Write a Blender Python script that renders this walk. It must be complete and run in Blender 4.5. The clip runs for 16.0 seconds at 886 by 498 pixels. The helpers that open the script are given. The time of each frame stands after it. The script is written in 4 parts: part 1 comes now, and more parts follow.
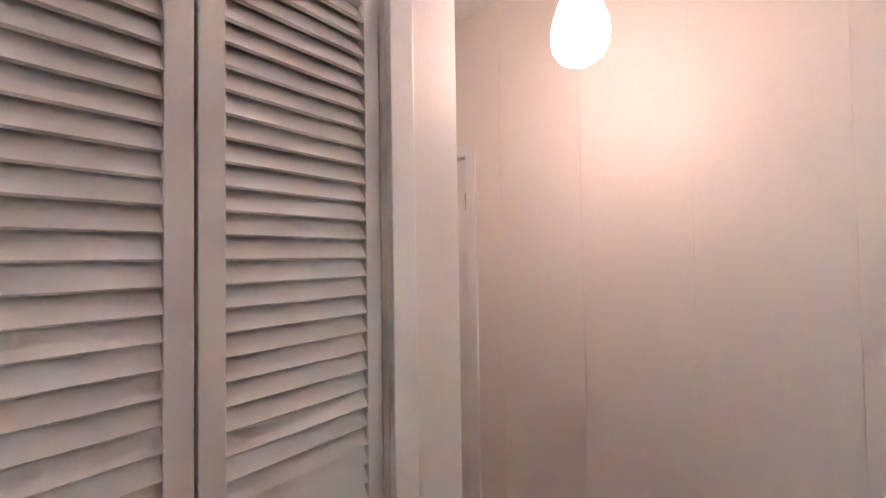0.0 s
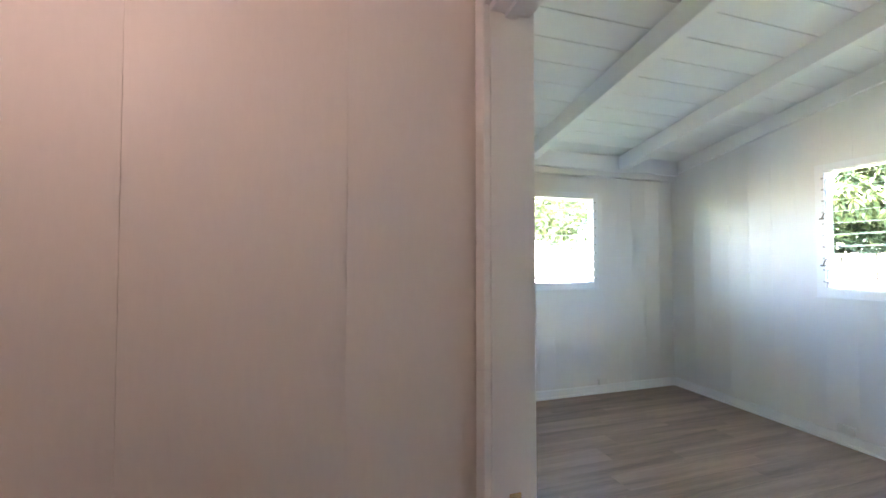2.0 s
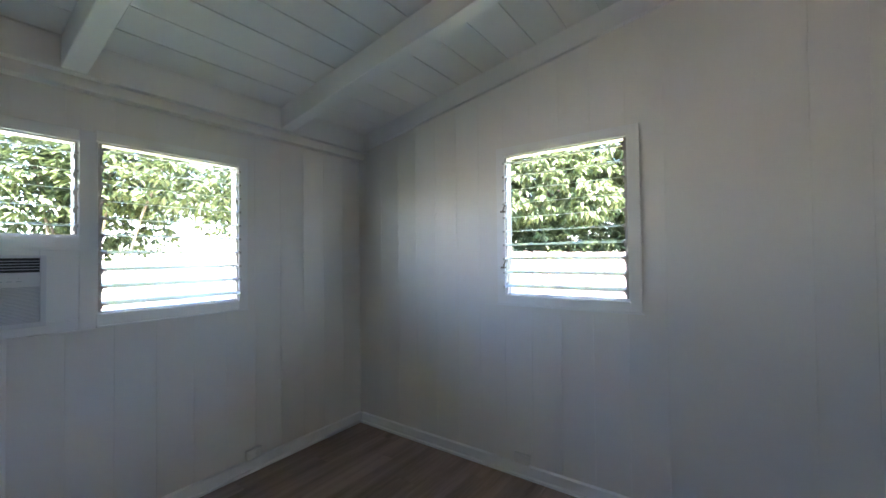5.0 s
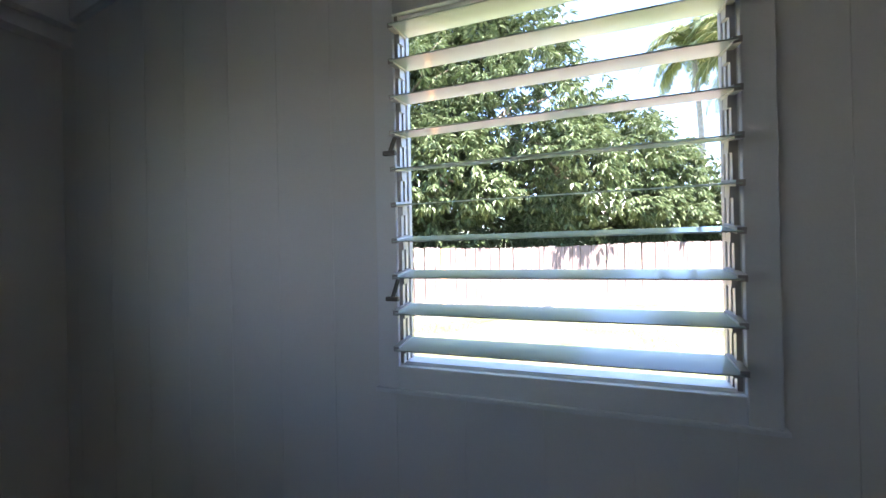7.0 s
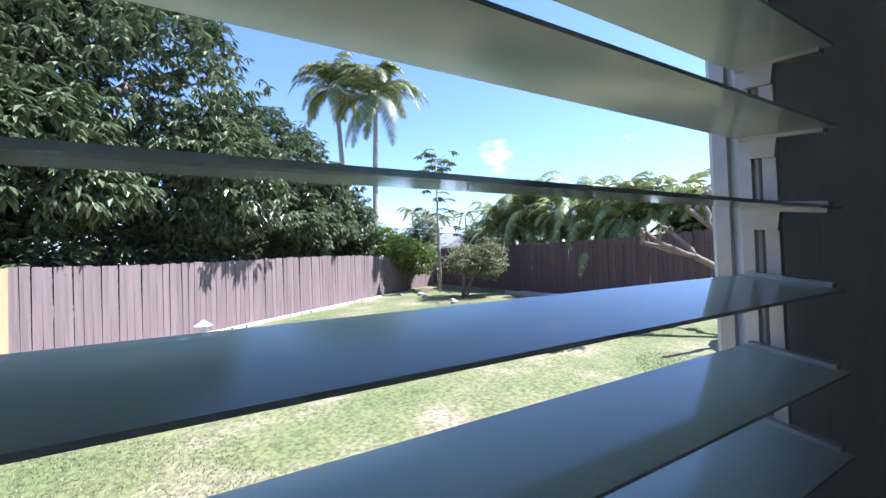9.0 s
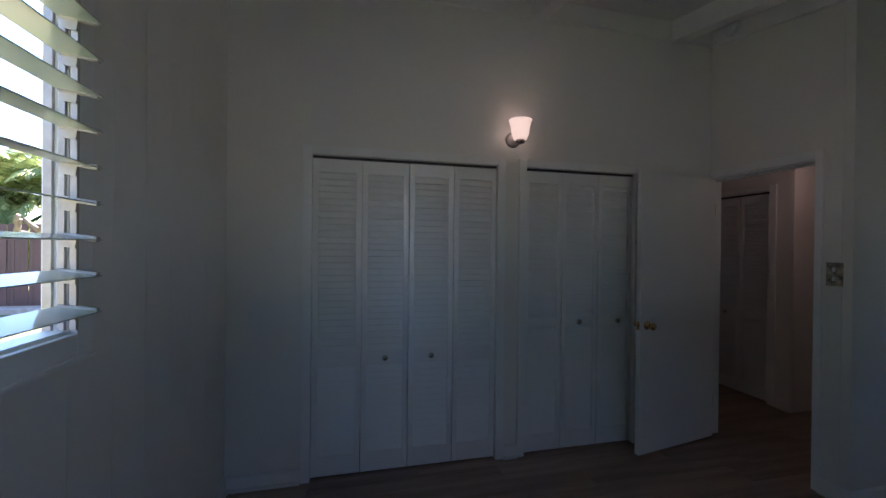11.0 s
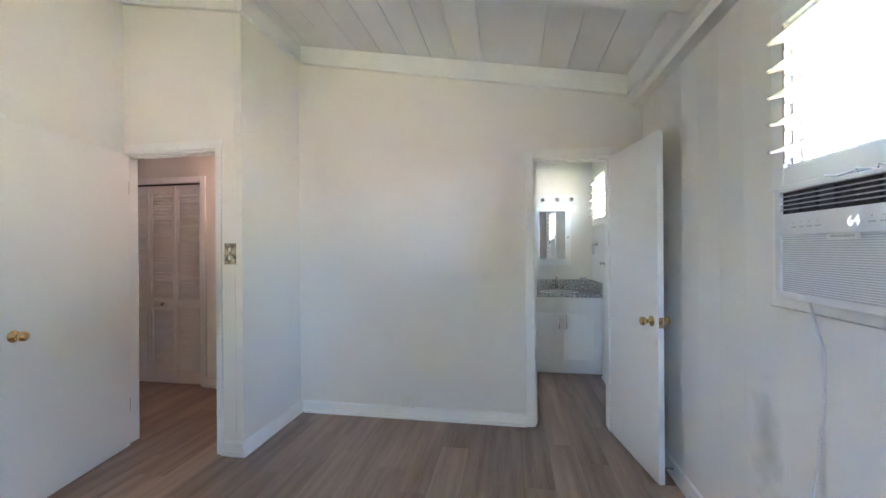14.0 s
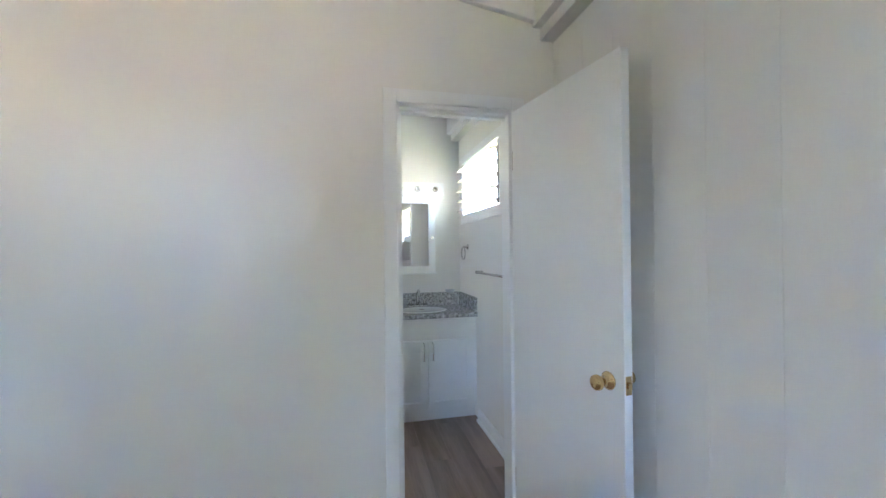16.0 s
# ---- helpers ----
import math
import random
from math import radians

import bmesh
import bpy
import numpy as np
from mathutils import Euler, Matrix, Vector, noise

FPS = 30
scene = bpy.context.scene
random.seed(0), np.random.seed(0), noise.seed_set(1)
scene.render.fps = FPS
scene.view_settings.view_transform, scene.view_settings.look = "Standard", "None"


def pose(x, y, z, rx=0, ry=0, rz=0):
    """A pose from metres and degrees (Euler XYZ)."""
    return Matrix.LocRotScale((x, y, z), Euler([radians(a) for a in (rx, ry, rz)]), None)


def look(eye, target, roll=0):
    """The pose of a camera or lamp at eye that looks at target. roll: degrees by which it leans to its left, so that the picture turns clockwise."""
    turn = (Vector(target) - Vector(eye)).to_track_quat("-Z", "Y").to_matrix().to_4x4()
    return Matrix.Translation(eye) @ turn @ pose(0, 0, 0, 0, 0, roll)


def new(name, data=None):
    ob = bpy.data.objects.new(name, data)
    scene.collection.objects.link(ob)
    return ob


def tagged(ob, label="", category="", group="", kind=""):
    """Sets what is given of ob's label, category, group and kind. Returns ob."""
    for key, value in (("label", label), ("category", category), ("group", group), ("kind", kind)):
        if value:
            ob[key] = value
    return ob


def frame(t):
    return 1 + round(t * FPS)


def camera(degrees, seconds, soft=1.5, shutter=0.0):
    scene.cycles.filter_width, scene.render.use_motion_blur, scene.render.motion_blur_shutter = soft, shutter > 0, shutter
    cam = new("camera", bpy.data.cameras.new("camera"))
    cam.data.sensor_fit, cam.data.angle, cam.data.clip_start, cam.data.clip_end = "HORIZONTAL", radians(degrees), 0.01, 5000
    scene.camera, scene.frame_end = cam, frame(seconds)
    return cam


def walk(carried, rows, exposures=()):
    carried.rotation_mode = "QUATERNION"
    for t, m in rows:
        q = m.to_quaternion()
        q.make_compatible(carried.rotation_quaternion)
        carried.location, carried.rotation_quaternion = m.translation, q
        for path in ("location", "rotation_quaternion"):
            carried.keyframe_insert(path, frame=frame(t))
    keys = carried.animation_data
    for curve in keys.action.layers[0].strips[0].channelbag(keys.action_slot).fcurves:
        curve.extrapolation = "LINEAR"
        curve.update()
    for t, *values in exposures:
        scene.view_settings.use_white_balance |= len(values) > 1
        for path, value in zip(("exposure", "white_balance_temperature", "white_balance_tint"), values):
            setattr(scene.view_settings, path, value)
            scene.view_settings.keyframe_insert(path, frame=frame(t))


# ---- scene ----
cam = camera(97.1, 16.0)
PATH = [
    (0, (0.17, -1.77, 1.46), (-1.150, -0.268, 1.509), -0.9),
    (0.5, (0.085, -1.66, 1.46), (-0.813, 0.126, 1.498), -0.9),
    (1, (0.073, -1.46, 1.465), (-0.255, 0.512, 1.538), -0.9),
    (1.5, (0.168, -1.25, 1.48), (0.288, 0.746, 1.542), -0.6),
    (2, (0.282, -0.979, 1.47), (0.858, 0.938, 1.526), 0.0),
    (2.5, (0.390, -0.786, 1.461), (1.432, 0.928, 1.519), 0.0),
    (3, (0.614, -0.675, 1.543), (1.941, 0.821, 1.559), -0.7),
    (3.5, (0.812, -0.535, 1.533), (2.273, 0.83, 1.558), -0.8),
    (4, (1.061, -0.397, 1.498), (2.605, 0.874, 1.523), -0.8),
    (4.2, (1.181, -0.33, 1.505), (2.749, 0.912, 1.527), -0.9),
    (6.3, (2.754, 0.491, 1.514), (4.519, 1.43, 1.553), -0.7),
    (6.5, (2.891, 0.58, 1.538), (4.699, 1.436, 1.556), -1.0),
    (7, (3.258, 0.723, 1.55), (5.143, 1.392, 1.554), -1.2),
    (7.5, (3.566, 0.901, 1.54), (5.531, 1.271, 1.573), -1.4),
    (8, (3.818, 0.984, 1.523), (5.818, 0.957, 1.564), -2.0),
    (8.5, (4.005, 0.995, 1.500), (5.954, 0.548, 1.540), -1.9),
    (9, (4.001, 1.041, 1.535), (5.745, 0.063, 1.569), -2.0),
    (9.5, (3.868, 1.226, 1.557), (5.111, -0.341, 1.57), -2.2),
    (10, (3.74, 1.462, 1.553), (4.348, -0.443, 1.527), -2.8),
    (10.2, (3.683, 1.53, 1.539), (4.097, -0.426, 1.525), -1.6),
    (12.3, (3.455, 1.685, 1.402), (1.886, 0.444, 1.399), -0.5),
    (12.5, (3.446, 1.697, 1.397), (1.8, 0.56, 1.395), -0.4),
    (13, (3.419, 1.718, 1.377), (1.634, 0.815, 1.385), -0.4),
    (13.5, (3.305, 1.743, 1.372), (1.412, 1.099, 1.373), -0.4),
    (14, (3.057, 1.748, 1.358), (1.085, 1.412, 1.358), -0.4),
    (14.5, (2.779, 1.717, 1.408), (0.779, 1.682, 1.413), -0.3),
    (15, (2.491, 1.656, 1.467), (0.513, 1.952, 1.473), -0.5),
    (15.5, (2.147, 1.668, 1.45), (0.192, 2.092, 1.452), -0.8),
    (16, (1.762, 1.731, 1.372), (-0.187, 2.178, 1.379), -0.6),
]
EXPOSURES = [(0, 7.4, 6350, 16), (1, 7.1, 6350, 16), (2, 6.5, 6400, 16), (2.5, 6.1, 6350, 17), (3, 5.9, 6300, 18), (3.5, 5.7, 6350, 20), (4, 5.5, 6400, 20), (6.3, 4.45, 6300, 20), (7, 3.7, 6200, 20), (7.5, 2.8, 5800, 20), (8, 2.4, 5650, 21), (9, 1.95, 5450, 21), (10.2, 2.4, 6000, 20), (11.2, 3.95, 6200, 20), (12.3, 6.5, 6950, 22), (14, 6.7, 6850, 21), (16, 6.8, 6600, 20)]
walk(cam, [(t, look(eye, target, roll)) for t, eye, target, roll in PATH], EXPOSURES)

# ---- world, sun, lamps ----
SUN_EL, SUN_ROT = radians(56), radians(206)
world = bpy.data.worlds.new("sky")
scene.world = world
world.use_nodes = True
wn = world.node_tree
wn.nodes.clear()
sky = wn.nodes.new("ShaderNodeTexSky")
sky.sky_type, sky.sun_disc, sky.sun_elevation, sky.sun_rotation = "NISHITA", False, SUN_EL, SUN_ROT
sky.dust_density, sky.ozone_density, sky.air_density = 0.1, 2.6, 0.9
bg = wn.nodes.new("ShaderNodeBackground")
bg.inputs["Strength"].default_value = 0.085
wout = wn.nodes.new("ShaderNodeOutputWorld")
# a few small fair-weather clouds
wco, wmap, wno, wrm, wmx = [wn.nodes.new("ShaderNode" + k) for k in ("TexCoord", "Mapping", "TexNoise", "ValToRGB", "MixRGB")]
wmap.inputs["Scale"].default_value = (3.0, 3.0, 7.0)
wno.inputs["Scale"].default_value, wno.inputs["Detail"].default_value = 1.6, 7.0
wrm.color_ramp.elements[0].position, wrm.color_ramp.elements[1].position = 0.67, 0.84
wmx.inputs[2].default_value = (9.0, 9.2, 9.6, 1)
wn.links.new(wco.outputs["Generated"], wmap.inputs[0])
wn.links.new(wmap.outputs[0], wno.inputs["Vector"])
wn.links.new(wno.outputs["Fac"], wrm.inputs[0])
wn.links.new(wrm.outputs[0], wmx.inputs[0])
wn.links.new(sky.outputs[0], wmx.inputs[1])
wn.links.new(wmx.outputs[0], bg.inputs[0])
wn.links.new(bg.outputs[0], wout.inputs[0])

sun = new("sun", bpy.data.lights.new("sun", "SUN"))
sun.data.energy, sun.data.angle, sun.data.color = 4.2, radians(0.5), (1.0, 0.95, 0.88)
sdir = Vector((math.sin(SUN_ROT) * math.cos(SUN_EL), math.cos(SUN_ROT) * math.cos(SUN_EL), math.sin(SUN_EL)))
sun.matrix_world = look(sdir * 50, (0, 0, 0))


def bulb(name, at, watts, colour, radius=0.03):
    lamp = new(name, bpy.data.lights.new(name, "POINT"))
    lamp.data.energy, lamp.data.color, lamp.data.shadow_soft_size = watts, colour, radius
    lamp.location = at


bulb("hall_bulb", (-0.24, -0.72, 2.085), 0.024, (1.0, 0.66, 0.54), 0.06)
bulb("bedroom_bulb", (2.43, -0.795, 2.27), 0.0045, (1.0, 0.62, 0.48), 0.03)


def portal(at, target, w, h):
    lamp = new("sky_portal", bpy.data.lights.new("sky_portal", "AREA"))
    lamp.data.shape, lamp.data.size, lamp.data.size_y = "RECTANGLE", w, h
    lamp.data.cycles.is_portal = True
    lamp.matrix_world = look(at, target)


portal((4.40, 0.80, 1.71), (3, 0.80, 1.71), 0.80, 1.0)
portal((1.90, 2.84, 1.88), (1.90, 1, 1.88), 0.80, 0.52)
portal((2.75, 2.84, 1.68), (2.75, 1, 1.68), 0.80, 0.96)
portal((-1.17, 2.84, 1.91), (-1.17, 1, 1.91), 0.90, 0.50)


# ---- materials ----
def mat(name, colour, rough=0.6, metal=0.0, var=0.12, scale=3.0, bump=0.0, bscale=60.0, per_piece=0.0, stretch=(1, 1, 1), tint=None, spec=0.5):
    """Principled surface: colour varied at two scales, with fine relief."""
    m = bpy.data.materials.new(name)
    m.use_nodes = True
    nt = m.node_tree
    p = nt.nodes["Principled BSDF"]
    p.inputs["Roughness"].default_value, p.inputs["Metallic"].default_value = rough, metal
    p.inputs["Specular IOR Level"].default_value = spec
    co = nt.nodes.new("ShaderNodeTexCoord")
    mp = nt.nodes.new("ShaderNodeMapping")
    mp.inputs["Scale"].default_value = stretch
    nt.links.new(co.outputs["Object"], mp.inputs[0])
    base = co
    n1, n2 = nt.nodes.new("ShaderNodeTexNoise"), nt.nodes.new("ShaderNodeTexNoise")
    for n, s in ((n1, scale), (n2, bscale)):
        n.inputs["Scale"].default_value, n.inputs["Detail"].default_value = s, 4.0
        nt.links.new(mp.outputs[0], n.inputs["Vector"])
    add = nt.nodes.new("ShaderNodeMath")
    add.operation = "MULTIPLY_ADD"
    add.inputs[1].default_value = 0.4
    nt.links.new(n2.outputs["Fac"], add.inputs[0])
    nt.links.new(n1.outputs["Fac"], add.inputs[2])
    last = add.outputs[0]
    if per_piece:
        info, pm = nt.nodes.new("ShaderNodeObjectInfo"), nt.nodes.new("ShaderNodeMath")
        pm.operation = "MULTIPLY_ADD"
        pm.inputs[1].default_value = per_piece
        nt.links.new(info.outputs["Random"], pm.inputs[0])
        nt.links.new(last, pm.inputs[2])
        last = pm.outputs[0]
        off = nt.nodes.new("ShaderNodeVectorMath")
        off.operation = "MULTIPLY_ADD"
        off.inputs[1].default_value = (17, 31, 7)
        cx = nt.nodes.new("ShaderNodeCombineXYZ")
        for k in range(3):
            nt.links.new(info.outputs["Random"], cx.inputs[k])
        nt.links.new(cx.outputs[0], off.inputs[0])
        nt.links.new(co.outputs["Object"], off.inputs[2])
        nt.links.new(off.outputs[0], mp.inputs[0])
    ramp = nt.nodes.new("ShaderNodeValToRGB")
    lo, hi = 0.45, 0.95 + per_piece
    ramp.color_ramp.elements[0].position, ramp.color_ramp.elements[1].position = lo, min(hi, 1.0)
    dark = [c * (1 - var) for c in (tint or colour)]
    light = [min(1, c * (1 + var)) for c in colour]
    ramp.color_ramp.elements[0].color, ramp.color_ramp.elements[1].color = (*dark, 1), (*light, 1)
    nt.links.new(last, ramp.inputs[0])
    nt.links.new(ramp.outputs[0], p.inputs["Base Color"])
    if bump:
        b = nt.nodes.new("ShaderNodeBump")
        b.inputs["Strength"].default_value, b.inputs["Distance"].default_value = bump, 0.004
        nt.links.new(n2.outputs["Fac"], b.inputs["Height"])
        nt.links.new(b.outputs[0], p.inputs["Normal"])
    return m


M = {}
M["wall"] = mat("wall_paint", (0.84, 0.82, 0.78), 0.55, var=0.03, scale=1.2, bump=0.10, bscale=180)
M["hallwall"] = mat("hall_wall_paint", (0.84, 0.80, 0.76), 0.5, var=0.03, scale=1.2, bump=0.12, bscale=90, stretch=(1, 1, 0.25))
M["white"] = mat("white_gloss_paint", (0.87, 0.87, 0.86), 0.34, var=0.03, scale=2.5, bump=0.06, bscale=120)
M["door"] = mat("white_door_paint", (0.85, 0.85, 0.84), 0.36, var=0.03, scale=1.5, bump=0.05, bscale=150)
M["ceil"] = mat("white_ceiling_paint", (0.87, 0.87, 0.86), 0.5, var=0.03, scale=2, bump=0.1, bscale=100)
M["floor"] = mat("grey_brown_plank", (0.31, 0.215, 0.17), 0.38, var=0.30, scale=2.2, bump=0.10, bscale=26, per_piece=0.22, stretch=(0.45, 7, 1), tint=(0.22, 0.155, 0.125))
M["gap"] = mat("dark_joint", (0.06, 0.045, 0.04), 0.8)
M["void"] = mat("closet_paint", (0.72, 0.70, 0.66), 0.8)
M["alu"] = mat("weathered_aluminium", (0.50, 0.47, 0.44), 0.5, metal=0.6, var=0.12, scale=20)
M["dkmetal"] = mat("dull_bronze_lever", (0.16, 0.14, 0.12), 0.5, metal=0.6, var=0.2, scale=30)
M["brass"] = mat("polished_brass", (0.72, 0.50, 0.25), 0.22, metal=1.0, var=0.1, scale=30)
M["chrome"] = mat("brushed_nickel", (0.62, 0.61, 0.60), 0.22, metal=1.0, var=0.05, scale=30)
M["plastic"] = mat("white_plastic", (0.76, 0.77, 0.79), 0.4, var=0.03, scale=8)
M["outletm"] = mat("ivory_plastic", (0.78, 0.77, 0.73), 0.4, var=0.03, scale=8)
M["dark"] = mat("black_plastic", (0.03, 0.03, 0.035), 0.45, var=0.2, scale=20)
M["greyp"] = mat("grey_grille", (0.50, 0.52, 0.56), 0.5, var=0.05, scale=30)
M["stone"] = mat("grey_speckled_granite", (0.42, 0.42, 0.42), 0.2, var=0.75, scale=45, bscale=160)
M["ceramic"] = mat("white_ceramic", (0.82, 0.82, 0.81), 0.12, var=0.02, scale=5)
M["plate"] = mat("mottled_switch_plate", (0.34, 0.29, 0.22), 0.4, var=0.85, scale=28)
M["fence"] = mat("weathered_red_brown_board", (0.155, 0.115, 0.105), 0.85, var=0.28, scale=2.5, bump=0.4, bscale=22, per_piece=0.2, stretch=(6, 6, 0.5))
M["fencenew"] = mat("fresh_orange_board", (0.52, 0.27, 0.13), 0.8, var=0.15, scale=3, bump=0.3, bscale=25, stretch=(6, 6, 0.5))
# darker board colour with the fence's shade put into it
M["fencedark"] = mat("shade_darkened_board", (0.11, 0.068, 0.062), 0.8, var=0.25, scale=2.5, bump=0.3, bscale=22, per_piece=0.2, stretch=(6, 6, 0.5))
# pale board colour that carries the brightness of full sun
M["palefence"] = mat("sunlit_tone_board", (0.62, 0.58, 0.53), 0.8, var=0.15, scale=3, bump=0.3, bscale=25, per_piece=0.15, stretch=(6, 6, 0.5))
M["earth"] = mat("dry_lawn", (0.14, 0.13, 0.075), 0.95, var=0.30, scale=0.6, bump=0.6, bscale=14, tint=(0.10, 0.125, 0.05))
lawn = M["earth"]
ln_ = lawn.node_tree
lc, l1, l2, lr, lm, lk = [ln_.nodes.new("ShaderNode" + k) for k in ("TexCoord", "TexNoise", "TexNoise", "ValToRGB", "MixRGB", "ValToRGB")]
l1.inputs["Scale"].default_value, l1.inputs["Detail"].default_value, l1.inputs["Roughness"].default_value = 0.55, 9.0, 0.68
l2.inputs["Scale"].default_value, l2.inputs["Detail"].default_value = 22.0, 6.0
for n in (l1, l2):
    ln_.links.new(lc.outputs["Object"], n.inputs["Vector"])
e0, e1 = lr.color_ramp.elements
e0.position, e0.color, e1.position, e1.color = 0.36, (0.120, 0.160, 0.045, 1), 0.66, (0.36, 0.295, 0.195, 1)
em = lr.color_ramp.elements.new(0.52)
em.color = (0.185, 0.195, 0.075, 1)
lk.color_ramp.elements[0].color, lk.color_ramp.elements[1].color = (0.35, 0.35, 0.35, 1), (1, 1, 1, 1)
lk.color_ramp.elements[0].position, lk.color_ramp.elements[1].position = 0.30, 0.62
lm.blend_type = "MULTIPLY"
lm.inputs[0].default_value = 1.0
ln_.links.new(l1.outputs["Fac"], lr.inputs[0])
ln_.links.new(l2.outputs["Fac"], lk.inputs[0])
ln_.links.new(lr.outputs[0], lm.inputs[1])
ln_.links.new(lk.outputs[0], lm.inputs[2])
ln_.links.new(lm.outputs[0], ln_.nodes["Principled BSDF"].inputs["Base Color"])
M["bare"] = mat("bare_sandy_soil", (0.40, 0.33, 0.25), 0.95, var=0.25, scale=1.5, bump=0.5, bscale=20)
M["bark"] = mat("grey_brown_bark", (0.20, 0.155, 0.115), 0.9, var=0.35, scale=6, bump=0.6, bscale=25)
M["palebark"] = mat("pale_grey_bark", (0.30, 0.27, 0.23), 0.85, var=0.25, scale=8, bump=0.5, bscale=40)
M["rock"] = mat("grey_stone", (0.36, 0.35, 0.33), 0.85, var=0.25, scale=9, bump=0.5, bscale=50)
M["roof"] = mat("grey_shingle_roof", (0.26, 0.27, 0.29), 0.8, var=0.15, scale=3)
M["hwall"] = mat("pale_house_wall", (0.62, 0.62, 0.60), 0.8, var=0.05, scale=2)
M["glazing"] = mat("dark_window_glass", (0.04, 0.05, 0.06), 0.1)


def leaf_mat(name, colour, dry=None, gloss=0.35):
    m = bpy.data.materials.new(name)
    m.use_nodes = True
    nt = m.node_tree
    p = nt.nodes["Principled BSDF"]
    p.inputs["Roughness"].default_value = gloss
    g, r = nt.nodes.new("ShaderNodeNewGeometry"), nt.nodes.new("ShaderNodeValToRGB")
    d = dry or [min(1, c * 1.7) for c in colour]
    r.color_ramp.elements[0].color = (*[c * 0.6 for c in colour], 1)
    r.color_ramp.elements[1].color = (*d, 1)
    mid = r.color_ramp.elements.new(0.75)
    mid.color = (*colour, 1)
    nt.links.new(g.outputs["Random Per Island"], r.inputs[0])
    nt.links.new(r.outputs[0], p.inputs["Base Color"])
    tr, mix = nt.nodes.new("ShaderNodeBsdfTranslucent"), nt.nodes.new("ShaderNodeMixShader")
    nt.links.new(r.outputs[0], tr.inputs[0])
    mix.inputs[0].default_value = 0.25
    nt.links.new(p.outputs[0], mix.inputs[1])
    nt.links.new(tr.outputs[0], mix.inputs[2])
    nt.links.new(mix.outputs[0], nt.nodes["Material Output"].inputs[0])
    return m


M["mango"] = leaf_mat("mango_leaf", (0.11, 0.15, 0.065), (0.26, 0.30, 0.17), 0.30)
M["palm"] = leaf_mat("palm_frond", (0.18, 0.22, 0.09), (0.42, 0.40, 0.22), 0.4)
M["areca"] = leaf_mat("areca_frond", (0.25, 0.31, 0.10), (0.46, 0.46, 0.20), 0.4)
M["bush"] = leaf_mat("bush_leaf", (0.22, 0.24, 0.10), (0.46, 0.42, 0.28), 0.5)
M["clump"] = leaf_mat("ground_cover_leaf", (0.13, 0.21, 0.11), (0.28, 0.37, 0.25), 0.45)
M["lime"] = leaf_mat("bright_green_leaf", (0.14, 0.21, 0.04), (0.26, 0.33, 0.07), 0.45)
M["grass"] = leaf_mat("lawn_blade", (0.15, 0.185, 0.06), (0.30, 0.28, 0.14), 0.6)


def glow(name, colour, strength):
    m = bpy.data.materials.new(name)
    m.use_nodes = True
    p = m.node_tree.nodes["Principled BSDF"]
    p.inputs["Base Color"].default_value = (0.9, 0.88, 0.85, 1)
    p.inputs["Emission Color"].default_value, p.inputs["Emission Strength"].default_value = (*colour, 1), strength
    return m


M["shade"] = glow("lit_opal_glass", (1.0, 0.72, 0.58), 0.075)
M["opal"] = glow("lit_opal_globe", (1.0, 0.72, 0.60), 0.19)
M["led"] = glow("lit_digits", (0.75, 0.85, 1.0), 0.009)


def louvre_glass():
    m = bpy.data.materials.new("obscure_louvre_glass")
    m.use_nodes = True
    nt = m.node_tree
    nt.nodes.clear()
    out = nt.nodes.new("ShaderNodeOutputMaterial")
    tl, tp, gl = nt.nodes.new("ShaderNodeBsdfTranslucent"), nt.nodes.new("ShaderNodeBsdfTransparent"), nt.nodes.new("ShaderNodeBsdfGlossy")
    df = nt.nodes.new("ShaderNodeBsdfDiffuse")
    tl.inputs[0].default_value, tp.inputs[0].default_value = (0.90, 0.97, 0.91, 1), (0.82, 0.93, 0.86, 1)
    df.inputs[0].default_value = (0.86, 0.94, 0.85, 1)
    gl.inputs["Roughness"].default_value = 0.10
    a, b, c, f = nt.nodes.new("ShaderNodeMixShader"), nt.nodes.new("ShaderNodeMixShader"), nt.nodes.new("ShaderNodeMixShader"), nt.nodes.new("ShaderNodeFresnel")
    a.inputs[0].default_value, b.inputs[0].default_value = 0.30, 0.60
    f.inputs["IOR"].default_value = 1.5
    nt.links.new(tl.outputs[0], b.inputs[1])
    nt.links.new(df.outputs[0], b.inputs[2])
    nt.links.new(b.outputs[0], a.inputs[1])
    nt.links.new(tp.outputs[0], a.inputs[2])
    nt.links.new(f.outputs[0], c.inputs[0])
    nt.links.new(a.outputs[0], c.inputs[1])
    nt.links.new(gl.outputs[0], c.inputs[2])
    nt.links.new(c.outputs[0], out.inputs[0])
    return m


M["glass"] = louvre_glass()
mirror = bpy.data.materials.new("mirror_silver")
mirror.use_nodes = True
mp_ = mirror.node_tree.nodes["Principled BSDF"]
mp_.inputs["Metallic"].default_value, mp_.inputs["Roughness"].default_value = 1.0, 0.02
mp_.inputs["Base Color"].default_value = (0.86, 0.87, 0.87, 1)
M["mirror"] = mirror


# ---- mesh tools ----
def link(name, bm, material, parent=None, label="", smooth=False):
    me = bpy.data.meshes.new(name)
    bmesh.ops.recalc_face_normals(bm, faces=bm.faces)
    bm.to_mesh(me)
    bm.free()
    me.materials.append(M[material])
    if smooth:
        for f in me.polygons:
            f.use_smooth = True
    ob = new(name, me)
    if parent:
        ob.parent = parent
    if label:
        ob["label"] = label
    return ob


